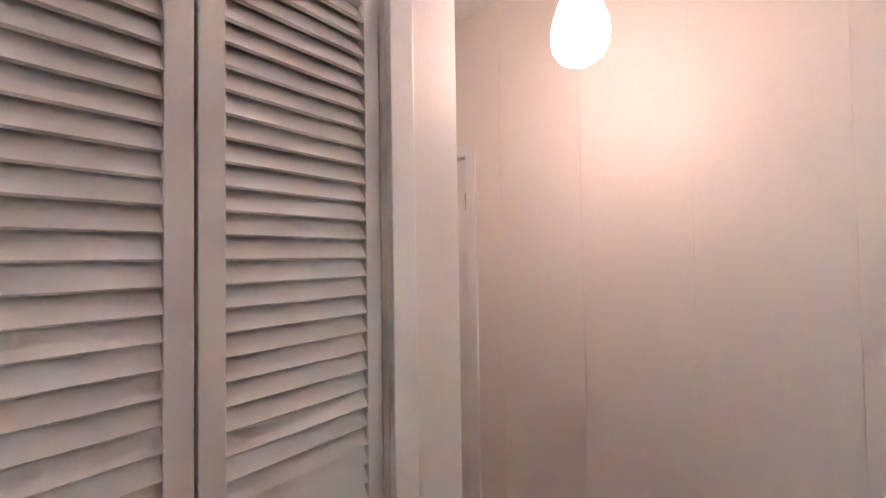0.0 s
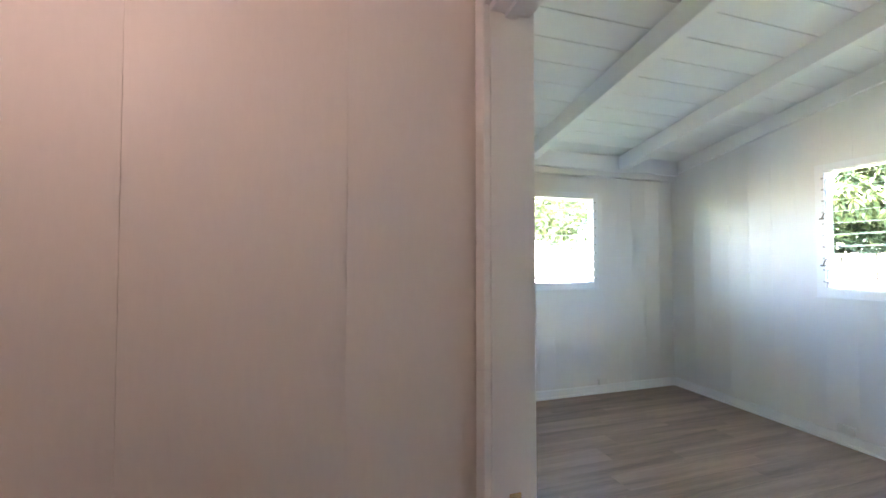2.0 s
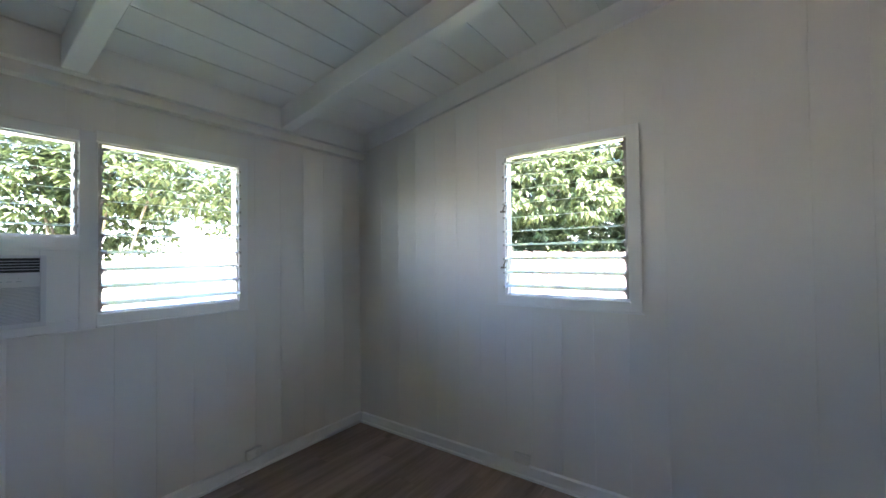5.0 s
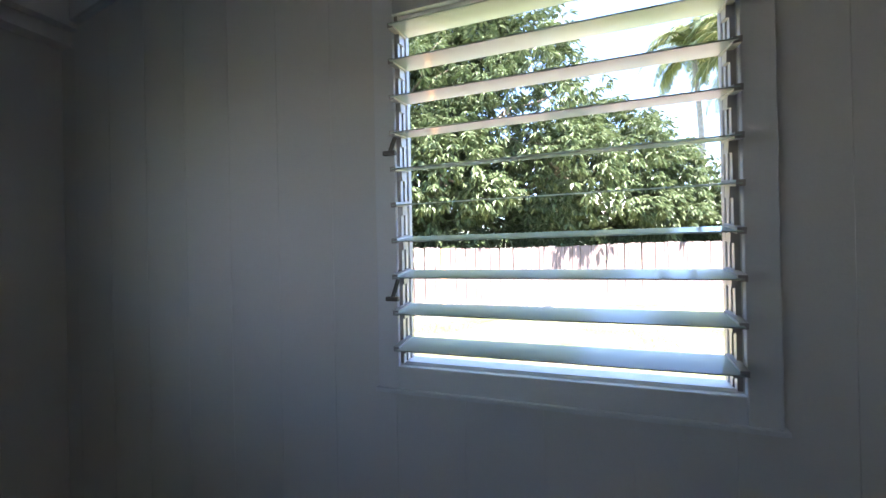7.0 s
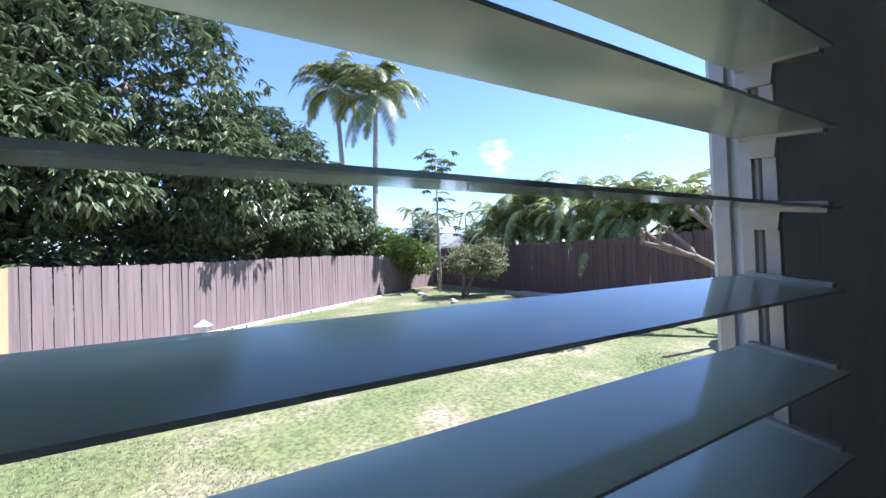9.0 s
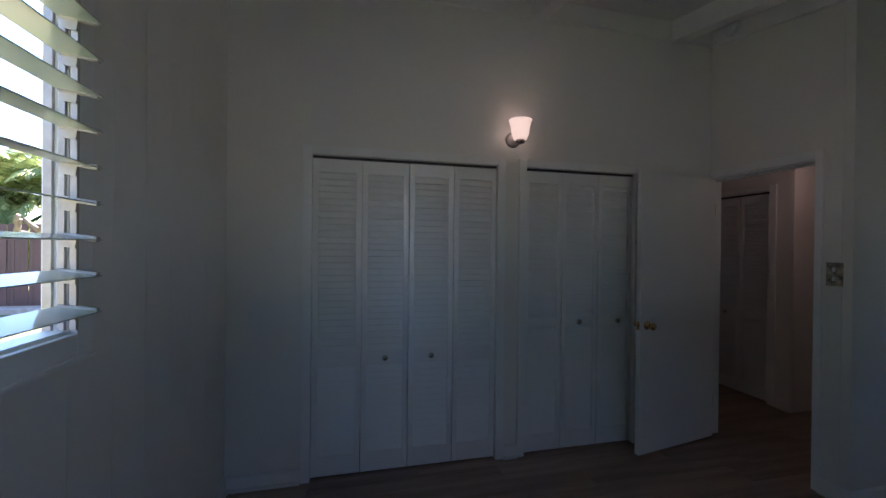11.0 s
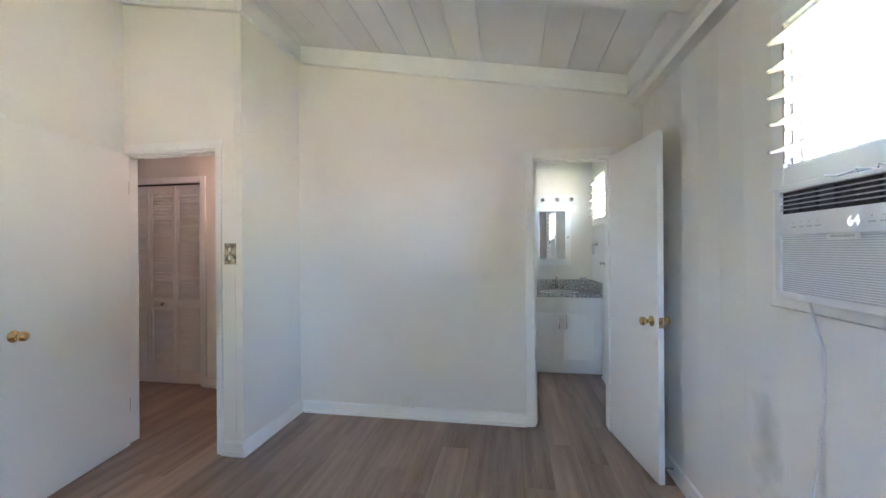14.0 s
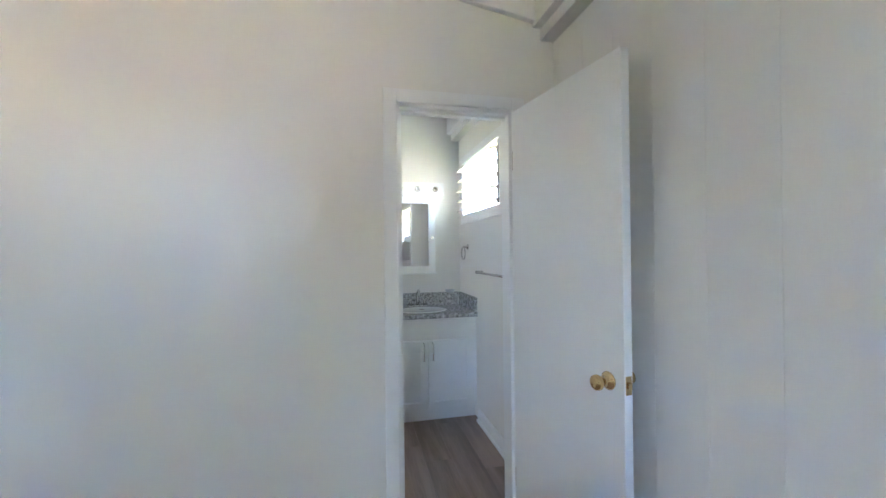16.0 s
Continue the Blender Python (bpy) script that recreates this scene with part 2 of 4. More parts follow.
def part(name, bm, material, parent, label="", smooth=False):
    return link(name, bm, material, parent, label, smooth)


def thing(name, label, category, group="", at=None):
    ob = tagged(new(name), label, category, group)
    if at is not None:
        ob.matrix_basis = at if isinstance(at, Matrix) else Matrix.Translation(at)
    return ob


def box(bm, x0, x1, y0, y1, z0, z1, bevel=0.0, m=None):
    g = bmesh.ops.create_cube(bm, size=1.0)
    vs = g["verts"]
    for v in vs:
        v.co = Vector(((x0 + x1) / 2 + v.co.x * (x1 - x0), (y0 + y1) / 2 + v.co.y * (y1 - y0), (z0 + z1) / 2 + v.co.z * (z1 - z0)))
    if bevel:
        r = bmesh.ops.bevel(bm, geom=list({e for v in vs for e in v.link_edges}), offset=bevel, segments=2, affect="EDGES", profile=0.6)
        vs = list({v for f in r["faces"] for v in f.verts} | {v for v in vs if v.is_valid})
    if m is not None:
        bmesh.ops.transform(bm, matrix=m, verts=vs)
    return bm


def boxes(*args, bevel=0.0):
    bm = bmesh.new()
    for a in args:
        box(bm, *a, bevel=bevel)
    return bm


def lathe(profile, seg=24, m=None, bm=None):
    """Turn (radius, height) pairs about z."""
    bm = bm or bmesh.new()
    rings = []
    for r, z in profile:
        rings.append([bm.verts.new((r * math.cos(2 * math.pi * k / seg), r * math.sin(2 * math.pi * k / seg), z)) for k in range(seg)])
    for a, b in zip(rings, rings[1:]):
        for k in range(seg):
            bm.faces.new((a[k], a[(k + 1) % seg], b[(k + 1) % seg], b[k]))
    bm.faces.new(rings[0][::-1])
    bm.faces.new(rings[-1])
    if m is not None:
        bmesh.ops.transform(bm, matrix=m, verts=[v for r in rings for v in r])
    return bm


def tube(points, radius, seg=8, bm=None):
    """A round bar along points; radius one number or one for each point."""
    bm = bm or bmesh.new()
    pts = [Vector(p) for p in points]
    rad = radius if isinstance(radius, (list, tuple)) else [radius] * len(pts)
    rings = []
    for i, p in enumerate(pts):
        d = (pts[min(i + 1, len(pts) - 1)] - pts[max(i - 1, 0)]).normalized()
        side = d.orthogonal().normalized() if i == 0 else (side - d * side.dot(d)).normalized()
        up = d.cross(side)
        rings.append([bm.verts.new(p + rad[i] * (side * math.cos(2 * math.pi * k / seg) + up * math.sin(2 * math.pi * k / seg))) for k in range(seg)])
    for a, b in zip(rings, rings[1:]):
        for k in range(seg):
            bm.faces.new((a[k], a[(k + 1) % seg], b[(k + 1) % seg], b[k]))
    bm.faces.new(rings[0][::-1])
    bm.faces.new(rings[-1])
    return bm


def prism(poly, axis, a, b, bm=None):
    """Extrude a polygon of (u, v) along axis x, y or z from a to b."""
    bm = bm or bmesh.new()
    def at(u, v, w):
        return {"x": (w, u, v), "y": (u, w, v), "z": (u, v, w)}[axis]
    lo, hi = [bm.verts.new(at(u, v, a)) for u, v in poly], [bm.verts.new(at(u, v, b)) for u, v in poly]
    n = len(poly)
    for k in range(n):
        bm.faces.new((lo[k], lo[(k + 1) % n], hi[(k + 1) % n], hi[k]))
    bm.faces.new(lo[::-1])
    bm.faces.new(hi)
    return bm


# ---- plan ----
WX, EX, SY, NY = 0.0, 4.25, -0.92, 2.71      # bedroom
JX = 0.725                                    # the wall with the hall door
HX, HCY = -0.39, -1.08                        # hall closet front, its free corner
BX = -1.80                                    # bathroom west wall
T = 0.06
DW = 0.095                                     # the thin wall with the hall door


def ceil(y):
    return 3.07 - 0.175 * y


def structure(ob):
    return tagged(ob, kind="structure")


def wall_y(name, x0, x1, y0, y1, holes, ztop, material, zt2=None):
    """Wall along x with holes (x0, x1, z0, z1)."""
    bm = bmesh.new()
    xs = sorted({x0, x1, *[h[0] for h in holes], *[h[1] for h in holes]})
    for a, b in zip(xs, xs[1:]):
        zs = [0.0]
        for h in sorted([h for h in holes if h[0] <= a and h[1] >= b], key=lambda h: h[2]):
            zs += [h[2], h[3]]
        zs.append(ztop)
        for k in range(0, len(zs), 2):
            if zs[k + 1] - zs[k] > 0.001:
                box(bm, a, b, y0, y1, zs[k], zs[k + 1])
    bmesh.ops.remove_doubles(bm, verts=bm.verts, dist=1e-5)
    return structure(link(name, bm, material))


def wall_x(name, y0, y1, x0, x1, holes, material, top=None):
    """Wall along y whose top follows the roof, with holes (y0, y1, z0, z1)."""
    bm = bmesh.new()
    f = top or (lambda y: ceil(y) + 0.03)
    ys = sorted({y0, y1, *[h[0] for h in holes], *[h[1] for h in holes]})
    for a, b in zip(ys, ys[1:]):
        zs = [0.0]
        for h in sorted([h for h in holes if h[0] <= a and h[1] >= b], key=lambda h: h[2]):
            zs += [h[2], h[3]]
        for k in range(0, len(zs), 2):
            if k + 1 < len(zs):
                if zs[k + 1] - zs[k] > 0.001:
                    box(bm, x0, x1, a, b, zs[k], zs[k + 1])
            else:
                prism([(a, zs[k]), (b, zs[k]), (b, f(b)), (a, f(a))], "x", x0, x1, bm)
    return structure(link(name, bm, material))


EWIN = (0.405, 1.205, 1.232, 2.202)
NWIN1 = (1.51, 2.30, 1.632, 2.135)
NWIN2 = (2.37, 3.13, 1.218, 2.150)
ACHOLE = (1.51, 2.30, 1.205, 1.560)
BWIN = (-1.62, -0.72, 1.68, 2.14)
BDOOR = (1.925, 2.48, 0, 2.04)
HDOOR = (-0.92, -0.18, 0, 2.04)

wall_e = wall_x("wall_east", SY - 0.75, NY + T, EX, EX + T, [EWIN], "wall")
wall_w = wall_x("wall_west", 0.0, NY, WX - 0.10, WX, [BDOOR], "wall")
wall_n = wall_y("wall_north", BX - T, EX, NY, NY + T, [BWIN, NWIN1, NWIN2, (ACHOLE[0], ACHOLE[1], ACHOLE[2], ACHOLE[3])], 2.62, "wall")
wall_s = wall_y("wall_south", JX, EX, SY - 0.10, SY, [(1.436, 2.325, 0, 2.04), (2.54, 3.763, 0, 2.04)], 3.26, "wall")
wall_j = wall_y("wall_jog_bedroom", WX - 0.10, JX, -0.05, 0.0, [], 3.10, "wall")
wall_p = wall_y("wall_jog_hall", BX - T, JX - DW, -0.12, -0.052, [(-1.78, -1.10, 0, 2.0)], 2.75, "hallwall")
wall_d = wall_x("wall_hall_door", -0.92, -0.052, JX - DW, JX, [HDOOR], "wall")
wall_hs = wall_x("wall_hall_east", -3.4, -1.022, JX - DW, JX, [], "hallwall", lambda y: 2.75)
wall_dc = wall_y("wall_corner_block", JX - DW, JX - 0.002, -1.018, -0.922, [], 3.2, "wall")
wall_hc = wall_x("wall_hall_closet", -3.4, HCY, HX - 0.10, HX, [(-2.53, -1.29, 0, 2.04)], "hallwall", lambda y: 2.75)
wall_hr = wall_y("wall_hall_return", BX, HX - 0.10, HCY - 0.10, HCY, [], 2.75, "hallwall")
wall_h2 = wall_y("wall_hall_south", HX - 0.9, JX, -3.5, -3.4, [], 2.75, "hallwall")
wall_hw = wall_x("wall_alcove_west", -1.08, -0.12, BX - T, BX, [], "hallwall", lambda y: 2.75)
wall_bw = wall_x("wall_bath_west", 0.9, NY, BX - T, BX, [], "wall")
wall_bs = wall_y("wall_bath_south", BX - T, WX - 0.10, 0.80, 0.90, [], 3.0, "wall")
# unseen wall, added to stop daylight leaking round the cupboard door
wall_vw = wall_x("wall_cupboard_west", -0.12, 0.9, BX - T, BX, [], "wall")
wall_cb = wall_y("wall_closet_back", JX, EX, SY - 0.75, SY - 0.65, [], 3.3, "void")
wall_cd = wall_x("wall_closet_divider", SY - 0.65, SY - 0.10, 2.40, 2.46, [], "void", lambda y: 3.2)
wall_hb = wall_x("wall_hall_closet_back", -3.4, HCY - 0.10, HX - 0.80, HX - 0.74, [], "void", lambda y: 2.75)
structure(link("ceiling_hall", boxes((BX - T, JX - DW - 0.004, -3.5, -0.055, 2.752, 2.82)), "ceil"))
structure(link("closet_ceiling", boxes((JX, EX, SY - 0.65, SY - 0.102, 2.30, 2.34)), "void"))

# sloped board ceiling, one mesh with open joints
bm = bmesh.new()
y = SY - 0.8
while y < NY + 0.18:
    b = min(y + 0.205, NY + 0.2)
    prism([(y + 0.004, ceil(y + 0.004)), (b - 0.004, ceil(b - 0.004)), (b - 0.004, ceil(b) + 0.02), (y + 0.004, ceil(y) + 0.02)], "x", BX - T, EX + 0.18, bm)
    y += 0.205
prism([(SY - 0.8, ceil(SY - 0.8) + 0.012), (NY + 0.2, ceil(NY + 0.2) + 0.012), (NY + 0.2, ceil(NY + 0.2) + 0.10), (SY - 0.8, ceil(SY - 0.8) + 0.10)], "x", BX - T, EX + 0.18, bm)
structure(link("ceiling", bm, "ceil"))


def sloped(name, x0, x1, y0, y1, drop, label):
    bm = prism([(y0, ceil(y0) - drop), (y1, ceil(y1) - drop), (y1, ceil(y1) + 0.002), (y0, ceil(y0) + 0.002)], "x", x0, x1)
    bmesh.ops.bevel(bm, geom=[e for e in bm.edges], offset=0.004, segments=1, affect="EDGES")
    return tagged(link(name, bm, "white"), label, "ceiling beam", "ceiling beams", "structure")


for cx in (1.09, 2.26, 3.44):
    sloped("beam", cx - 0.05, cx + 0.05, SY, NY - 0.115, 0.155, "white painted timber ceiling beam")
sloped("beam", -0.98, -0.88, 0.9, NY - 0.115, 0.13, "white painted timber ceiling beam")
sloped("trim", 0.002, 0.035, 0.036, NY - 0.115, 0.145, "white painted trim along the roof slope")
sloped("trim", EX - 0.035, EX - 0.002, SY, NY - 0.115, 0.14, "white painted trim along the roof slope")
sloped("trim", JX + 0.002, JX + 0.035, SY, 0.0, 0.145, "white painted trim along the roof slope")
structure(link("trim", prism([(0.002, 2.925), (0.035, 2.925), (0.035, 3.06), (0.002, 3.06)], "x", 0.0, JX + 0.035), "white"))
structure(link("trim", boxes((JX + 0.037, EX, SY + 0.002, SY + 0.03, 3.09, 3.225)), "white"))
# boxed plate and picture rail along the north wall
for x0, x1 in ((WX, EX), (BX, WX - 0.10)):
    structure(link("trim", boxes((x0, x1, NY - 0.115, NY, 2.455, 2.62), bevel=0.004), "white"))
    structure(link("trim", boxes((x0, x1, NY - 0.075, NY, 2.395, 2.453), bevel=0.004), "wall"))


# ---- casings, baseboards ----
def casing_y(name, x, y0, y1, ztop, side, w=0.06, material="white", depth=(0, 0)):
    """Three casing boards round an opening in a wall along y, on the face x, standing to the given side."""
    a, b = sorted((x, x + side * 0.016))
    structure(link(name, boxes((a, b, y0 - w, y0, 0, ztop + w), (a, b, y1, y1 + w, 0, ztop + w), (a, b, y0, y1, ztop, ztop + w), bevel=0.003), material))


def casing_x(name, y, x0, x1, ztop, side, w=0.055, material="white"):
    a, b = sorted((y, y + side * 0.016))
    structure(link(name, boxes((x0 - w, x0, a, b, 0, ztop + w), (x1, x1 + w, a, b, 0, ztop + w), (x0, x1, a, b, ztop, ztop + w), bevel=0.003), material))


casing_y("door_casing", WX, 1.925, 2.48, 2.04, 1)
structure(link("door_jamb", boxes((-0.10, -0.001, 1.925, 1.94, 0, 2.04), (-0.10, -0.001, 2.465, 2.48, 0, 2.04), (-0.10, -0.001, 1.94, 2.465, 2.025, 2.04), (-0.075, -0.04, 1.94, 1.952, 0, 2.025), (-0.075, -0.04, 1.952, 2.465, 2.013, 2.025)), "white"))
structure(link("door_casing", boxes((JX, JX + 0.016, -0.185, -0.145, 0, 2.095), (JX, JX + 0.016, -0.90, -0.185, 2.04, 2.095), bevel=0.003), "white"))
structure(link("door_casing", boxes((JX - DW - 0.016, JX - DW, -0.185, -0.135, 0, 2.10), (JX - DW - 0.016, JX - DW, -0.90, -0.185, 2.04, 2.10), bevel=0.003), "white"))
structure(link("door_jamb", boxes((JX - DW, JX, -0.190, -0.180, 0, 2.04), (JX - DW, JX, -0.92, -0.908, 0, 2.04), (JX - DW, JX, -0.908, -0.190, 2.025, 2.04), (JX - 0.06, JX - 0.035, -0.908, -0.190, 2.015, 2.025)), "white"))
casing_x("closet_casing", SY, 1.436, 2.325, 2.04, 1)
casing_x("closet_casing", SY, 2.54, 3.763, 2.04, 1)
casing_y("closet_casing", HX, -2.53, -1.29, 2.04, 1)
casing_x("door_casing", -0.12, -1.78, -1.10, 2.0, -1, 0.06)


def baseboard_x(x0, x1, y, side):
    p = [(y, 0), (y + side * 0.030, 0), (y + side * 0.030, 0.016), (y + side * 0.018, 0.022), (y + side * 0.016, 0.082), (y + side * 0.006, 0.092), (y, 0.092)]
    structure(link("baseboard", prism(p, "x", x0, x1), "white"))


def baseboard_y(y0, y1, x, side):
    p = [(x, 0), (x + side * 0.030, 0), (x + side * 0.030, 0.016), (x + side * 0.018, 0.022), (x + side * 0.016, 0.082), (x + side * 0.006, 0.092), (x, 0.092)]
    structure(link("baseboard", prism(p, "y", y0, y1), "white"))


baseboard_y(0.03, 1.865, WX, 1)
baseboard_y(2.54, NY - 0.03, WX, 1)
baseboard_x(0.0, EX, NY, -1)
baseboard_y(SY, NY - 0.03, EX, -1)
baseboard_x(0.0, JX + 0.028, 0.0, 1)
baseboard_y(-0.144, 0.0, JX, 1)
baseboard_x(2.381, 2.484, SY, 1)
baseboard_x(3.82, EX, SY, 1)
baseboard_y(-1.234, HCY, HX, 1)
baseboard_x(-1.03, JX - 0.14, -0.12, -1)
baseboard_x(-1.24, -0.1, NY, -1)


# ---- louvred folding doors ----
def slat_mesh(w, pitch):
    bm = bmesh.new()
    box(bm, -w / 2, w / 2, -0.0195, 0.0195, -0.003, 0.003, m=Matrix.Rotation(radians(-60), 4, "X") @ Matrix.Diagonal((1, 1.12 * pitch / 0.0325, 1, 1)))
    me = bpy.data.meshes.new("slat")
    bm.to_mesh(me)
    bm.free()
    me.materials.append(M["white"])
    return me


def louvre_panel(parent, x0, x1, h, rail, pitch, knob, mesh):
    """Stiles and rails as one frame, each slat its own piece; built in its own plane, front towards +y."""
    st = 0.034
    fr = boxes((x0, x0 + st, -0.014, 0.014, 0.012, h), (x1 - st, x1, -0.014, 0.014, 0.012, h), (x0 + st, x1 - st, -0.013, 0.013, 0.012, 0.14),
               (x0 + st, x1 - st, -0.013, 0.013, rail[0], rail[1]), (x0 + st, x1 - st, -0.013, 0.013, h - 0.085, h), bevel=0.002)
    panel = part("panel", fr, "white", parent)
    for a, b in ((0.14, rail[0]), (rail[1], h - 0.085)):
        n = int((b - a) / pitch)
        for k in range(n):
            s = new("slat", mesh)
            s.parent = panel
            s.location = ((x0 + x1) / 2, 0, a + (k + 0.5) * (b - a) / n)
    if knob is not None:
        part("knob", lathe([(0.006, 0), (0.006, 0.012), (0.017, 0.018), (0.019, 0.028), (0.012, 0.034)], 16, Matrix.Translation((knob, 0.013, (rail[0] + rail[1]) / 2)) @ Matrix.Rotation(radians(-90), 4, "X")), "chrome", panel, "small round metal knob", True)


def louvre_door(label, at, width, n, rail, pitch, knobs):
    door = thing("closet_door", label, "closet door", "", at)
    w = width / n
    mesh = slat_mesh(w - 0.072, pitch)
    for k in range(n):
        louvre_panel(door, k * w + 0.002, (k + 1) * w - 0.002, 2.022, rail, pitch, k * w + knobs[k] * w if k in knobs else None, mesh)
    part("track", boxes((0, width, -0.012, 0.012, 2.026, 2.039)), "dark", door, "dark top track")


louvre_door("white louvred folding closet door, three panels closed", pose(1.436, SY - 0.03, 0), 0.889, 3, (0.895, 0.975), 0.0315, {0: 0.45, 1: 0.55})
louvre_door("white louvred folding closet door, four panels closed", pose(2.54, SY - 0.03, 0), 1.223, 4, (0.70, 0.80), 0.040, {1: 0.5, 2: 0.5})
louvre_door("white louvred folding closet door in the hall", pose(HX - 0.03, -1.29, 0, 0, 0, -90), 1.24, 4, (0.78, 0.86), 0.033, {1: 0.45})


# ---- flush doors with knobs ----
def knob_set(door, x, z, half):
    for s, turn in ((1, -90), (-1, 90)):
        m = Matrix.Translation((x, s * half, z)) @ Matrix.Rotation(radians(turn), 4, "X")
        part("knob", lathe([(0.030, 0), (0.031, 0.004), (0.024, 0.008), (0.012, 0.012), (0.011, 0.030), (0.020, 0.036), (0.026, 0.048), (0.024, 0.060), (0.014, 0.066)], 20, m), "brass", door, "worn polished brass knob", True)


def flush_door(label, at, width, height, hand, z=0.012):
    door = thing("door", label, "door", "", at)
    part("leaf", boxes((0, width, -0.0175, 0.0175, z, height), bevel=0.002), "door", door)
    knob_set(door, width - 0.065, 0.93, 0.0175)
    part("latch_plate", boxes((width, width + 0.002, -0.012, 0.012, 0.90, 0.96), (width + 0.002, width + 0.010, -0.006, 0.006, 0.92, 0.94)), "brass", door)
    for hz in (0.25, 1.75):
        part("hinge", boxes((-0.012, 0.0, -0.012, 0.012, hz, hz + 0.09)), "alu", door)
    return door


def heading(x0, y0, x1, y1):
    return pose(x0, y0, 0, 0, 0, math.degrees(math.atan2(y1 - y0, x1 - x0)))


flush_door("white painted flush bedroom door, open along the closets", heading(0.750, -0.872, 1.555, -0.735), 0.80, 2.022, 1)
flush_door("white painted flush bathroom door, open against the wall", heading(0.030, 2.487, 0.67, 2.590), 0.645, 2.022, 1)
hd = thing("door", "white painted flush hall cupboard door, closed", "door", "", pose(-1.10, -0.10, 0, 0, 0, 180))
part("leaf", boxes((0.003, 0.677, -0.0175, 0.0175, 0.012, 1.99), bevel=0.002), "door", hd)
part("hinge", boxes((0.0, 0.014, 0.0175, 0.026, 1.72, 1.81)), "alu", hd)
for x, yy, z in ((JX - 0.03, -0.1925, 0.93), (-0.03, 1.9425, 0.93)):
    structure(link("strike_plate", boxes((x - 0.025, x + 0.002, yy - 0.002, yy + 0.0015, z - 0.03, z + 0.03)), "brass"))


# ---- jalousie windows ----
def jalousie(label, at, width, zs0, height, blades, first, pitch, levers=(), left=0.062, right=0.062):
    """Window in its own frame: x along the wall, y out of the room (0 is the wall's face), z up."""
    w = thing("window", label, "window", "jalousie windows", at)
    c = 0.062
    part("casing", boxes(*([(-left, 0, -0.018, 0, zs0 - c, zs0 + height + c)] if left else []), *([(width, width + right, -0.018, 0, zs0 - c, zs0 + height + c)] if right else []), (0, width, -0.018, 0, zs0 + height, zs0 + height + c), (0, width, -0.018, 0, zs0 - c, zs0), bevel=0.003), "white", w)
    part("sill", boxes((-left - (0.008 if left else 0), width + right + (0.008 if right > 0.05 else 0), -0.026, 0, zs0 - c - 0.012, zs0 - c), bevel=0.003), "white", w)
    part("window_frame", boxes((0, 0.010, -0.002, 0.057, zs0, zs0 + height), (width - 0.010, width, -0.002, 0.057, zs0, zs0 + height), (0.010, width - 0.010, -0.002, 0.057, zs0, zs0 + 0.010), (0.010, width - 0.010, -0.002, 0.057, zs0 + height - 0.010, zs0 + height)), "white", w)
    for x, s in ((0.010, 1), (width - 0.010, -1)):
        a, b = sorted((x, x + s * 0.010))
        for y0, y1 in ((-0.045, -0.030), (-0.018, -0.004), (0.010, 0.028)):
            part("channel", boxes((a, b, y0 + 0.02, y1 + 0.02, zs0 + 0.012, zs0 + height - 0.012)), "alu", w)
    me, clip = bpy.data.meshes.new("louvre"), bpy.data.meshes.new("clip")
    bm = boxes((0.022, width - 0.022, -0.085, 0.017, -0.0016, 0.0016))
    bm.to_mesh(me)
    bm.free()
    me.materials.append(M["glass"])
    bm = boxes((0, 0.016, -0.075, 0.012, -0.006, 0.007), (0.003, 0.012, -0.03, 0.0, -0.03, -0.006))
    bm.to_mesh(clip)
    bm.free()
    clip.materials.append(M["alu"])
    tilt = Euler((radians(8), 0, 0))
    for k in range(blades):
        z = first + k * pitch + 0.012
        b = new("louvre", me)
        b.parent, b.location, b.rotation_euler = w, (0, 0, z), tilt
        for x in (0.014, width - 0.030):
            q = new("clip", clip)
            q.parent, q.location, q.rotation_euler = w, (x, 0, z), tilt
    for lx, z in levers:
        bm = tube([(lx, -0.02, z + 0.07), (lx, -0.045, z + 0.035), (lx - 0.005, -0.060, z)], 0.006, 6)
        box(bm, lx - 0.022, lx + 0.014, -0.070, -0.056, z - 0.008, z + 0.004, bevel=0.003)
        part("lever", bm, "dkmetal", w, "dull metal operating lever")
    return w


# from inside, the east wall runs right towards -y
jalousie("white framed jalousie window with open obscure glass louvres", pose(EX, EWIN[1], 0, 0, 0, -90), 0.80, EWIN[2], 0.97, 10, 1.292, 0.0938, ((0.012, 1.425), (0.012, 1.81)))
jalousie("short white jalousie window above the air conditioner", pose(NWIN1[0], NY, 0), 0.79, NWIN1[2], 0.503, 5, 1.682, 0.094, (), 0.062, 0.070)
jalousie("tall white jalousie window with open glass louvres", pose(NWIN2[0], NY, 0), 0.76, NWIN2[2], 0.932, 10, 1.268, 0.092, (), 0, 0.062)
jalousie("small high bathroom jalousie window with glass louvres", pose(BWIN[0], NY, 0), 0.90, BWIN[2], 0.46, 5, 1.71, 0.088)

# ---- air conditioner and its filler panels ----
ac = thing("air_conditioner", "white window air conditioner with grey grille, lit display", "air conditioner", "", (1.682, 2.565, 1.205))
part("body", boxes((0, 0.475, 0.012, 0.36, 0, 0.325), bevel=0.006), "plastic", ac)
part("front_frame", boxes((-0.004, 0.479, 0, 0.014, -0.004, 0.018), (-0.004, 0.018, 0, 0.014, 0.018, 0.329), (0.457, 0.479, 0, 0.014, 0.018, 0.329), (0.018, 0.457, 0, 0.014, 0.316, 0.329), (0.018, 0.457, 0, 0.014, 0.185, 0.250), bevel=0.003), "plastic", ac)
bm = bmesh.new()
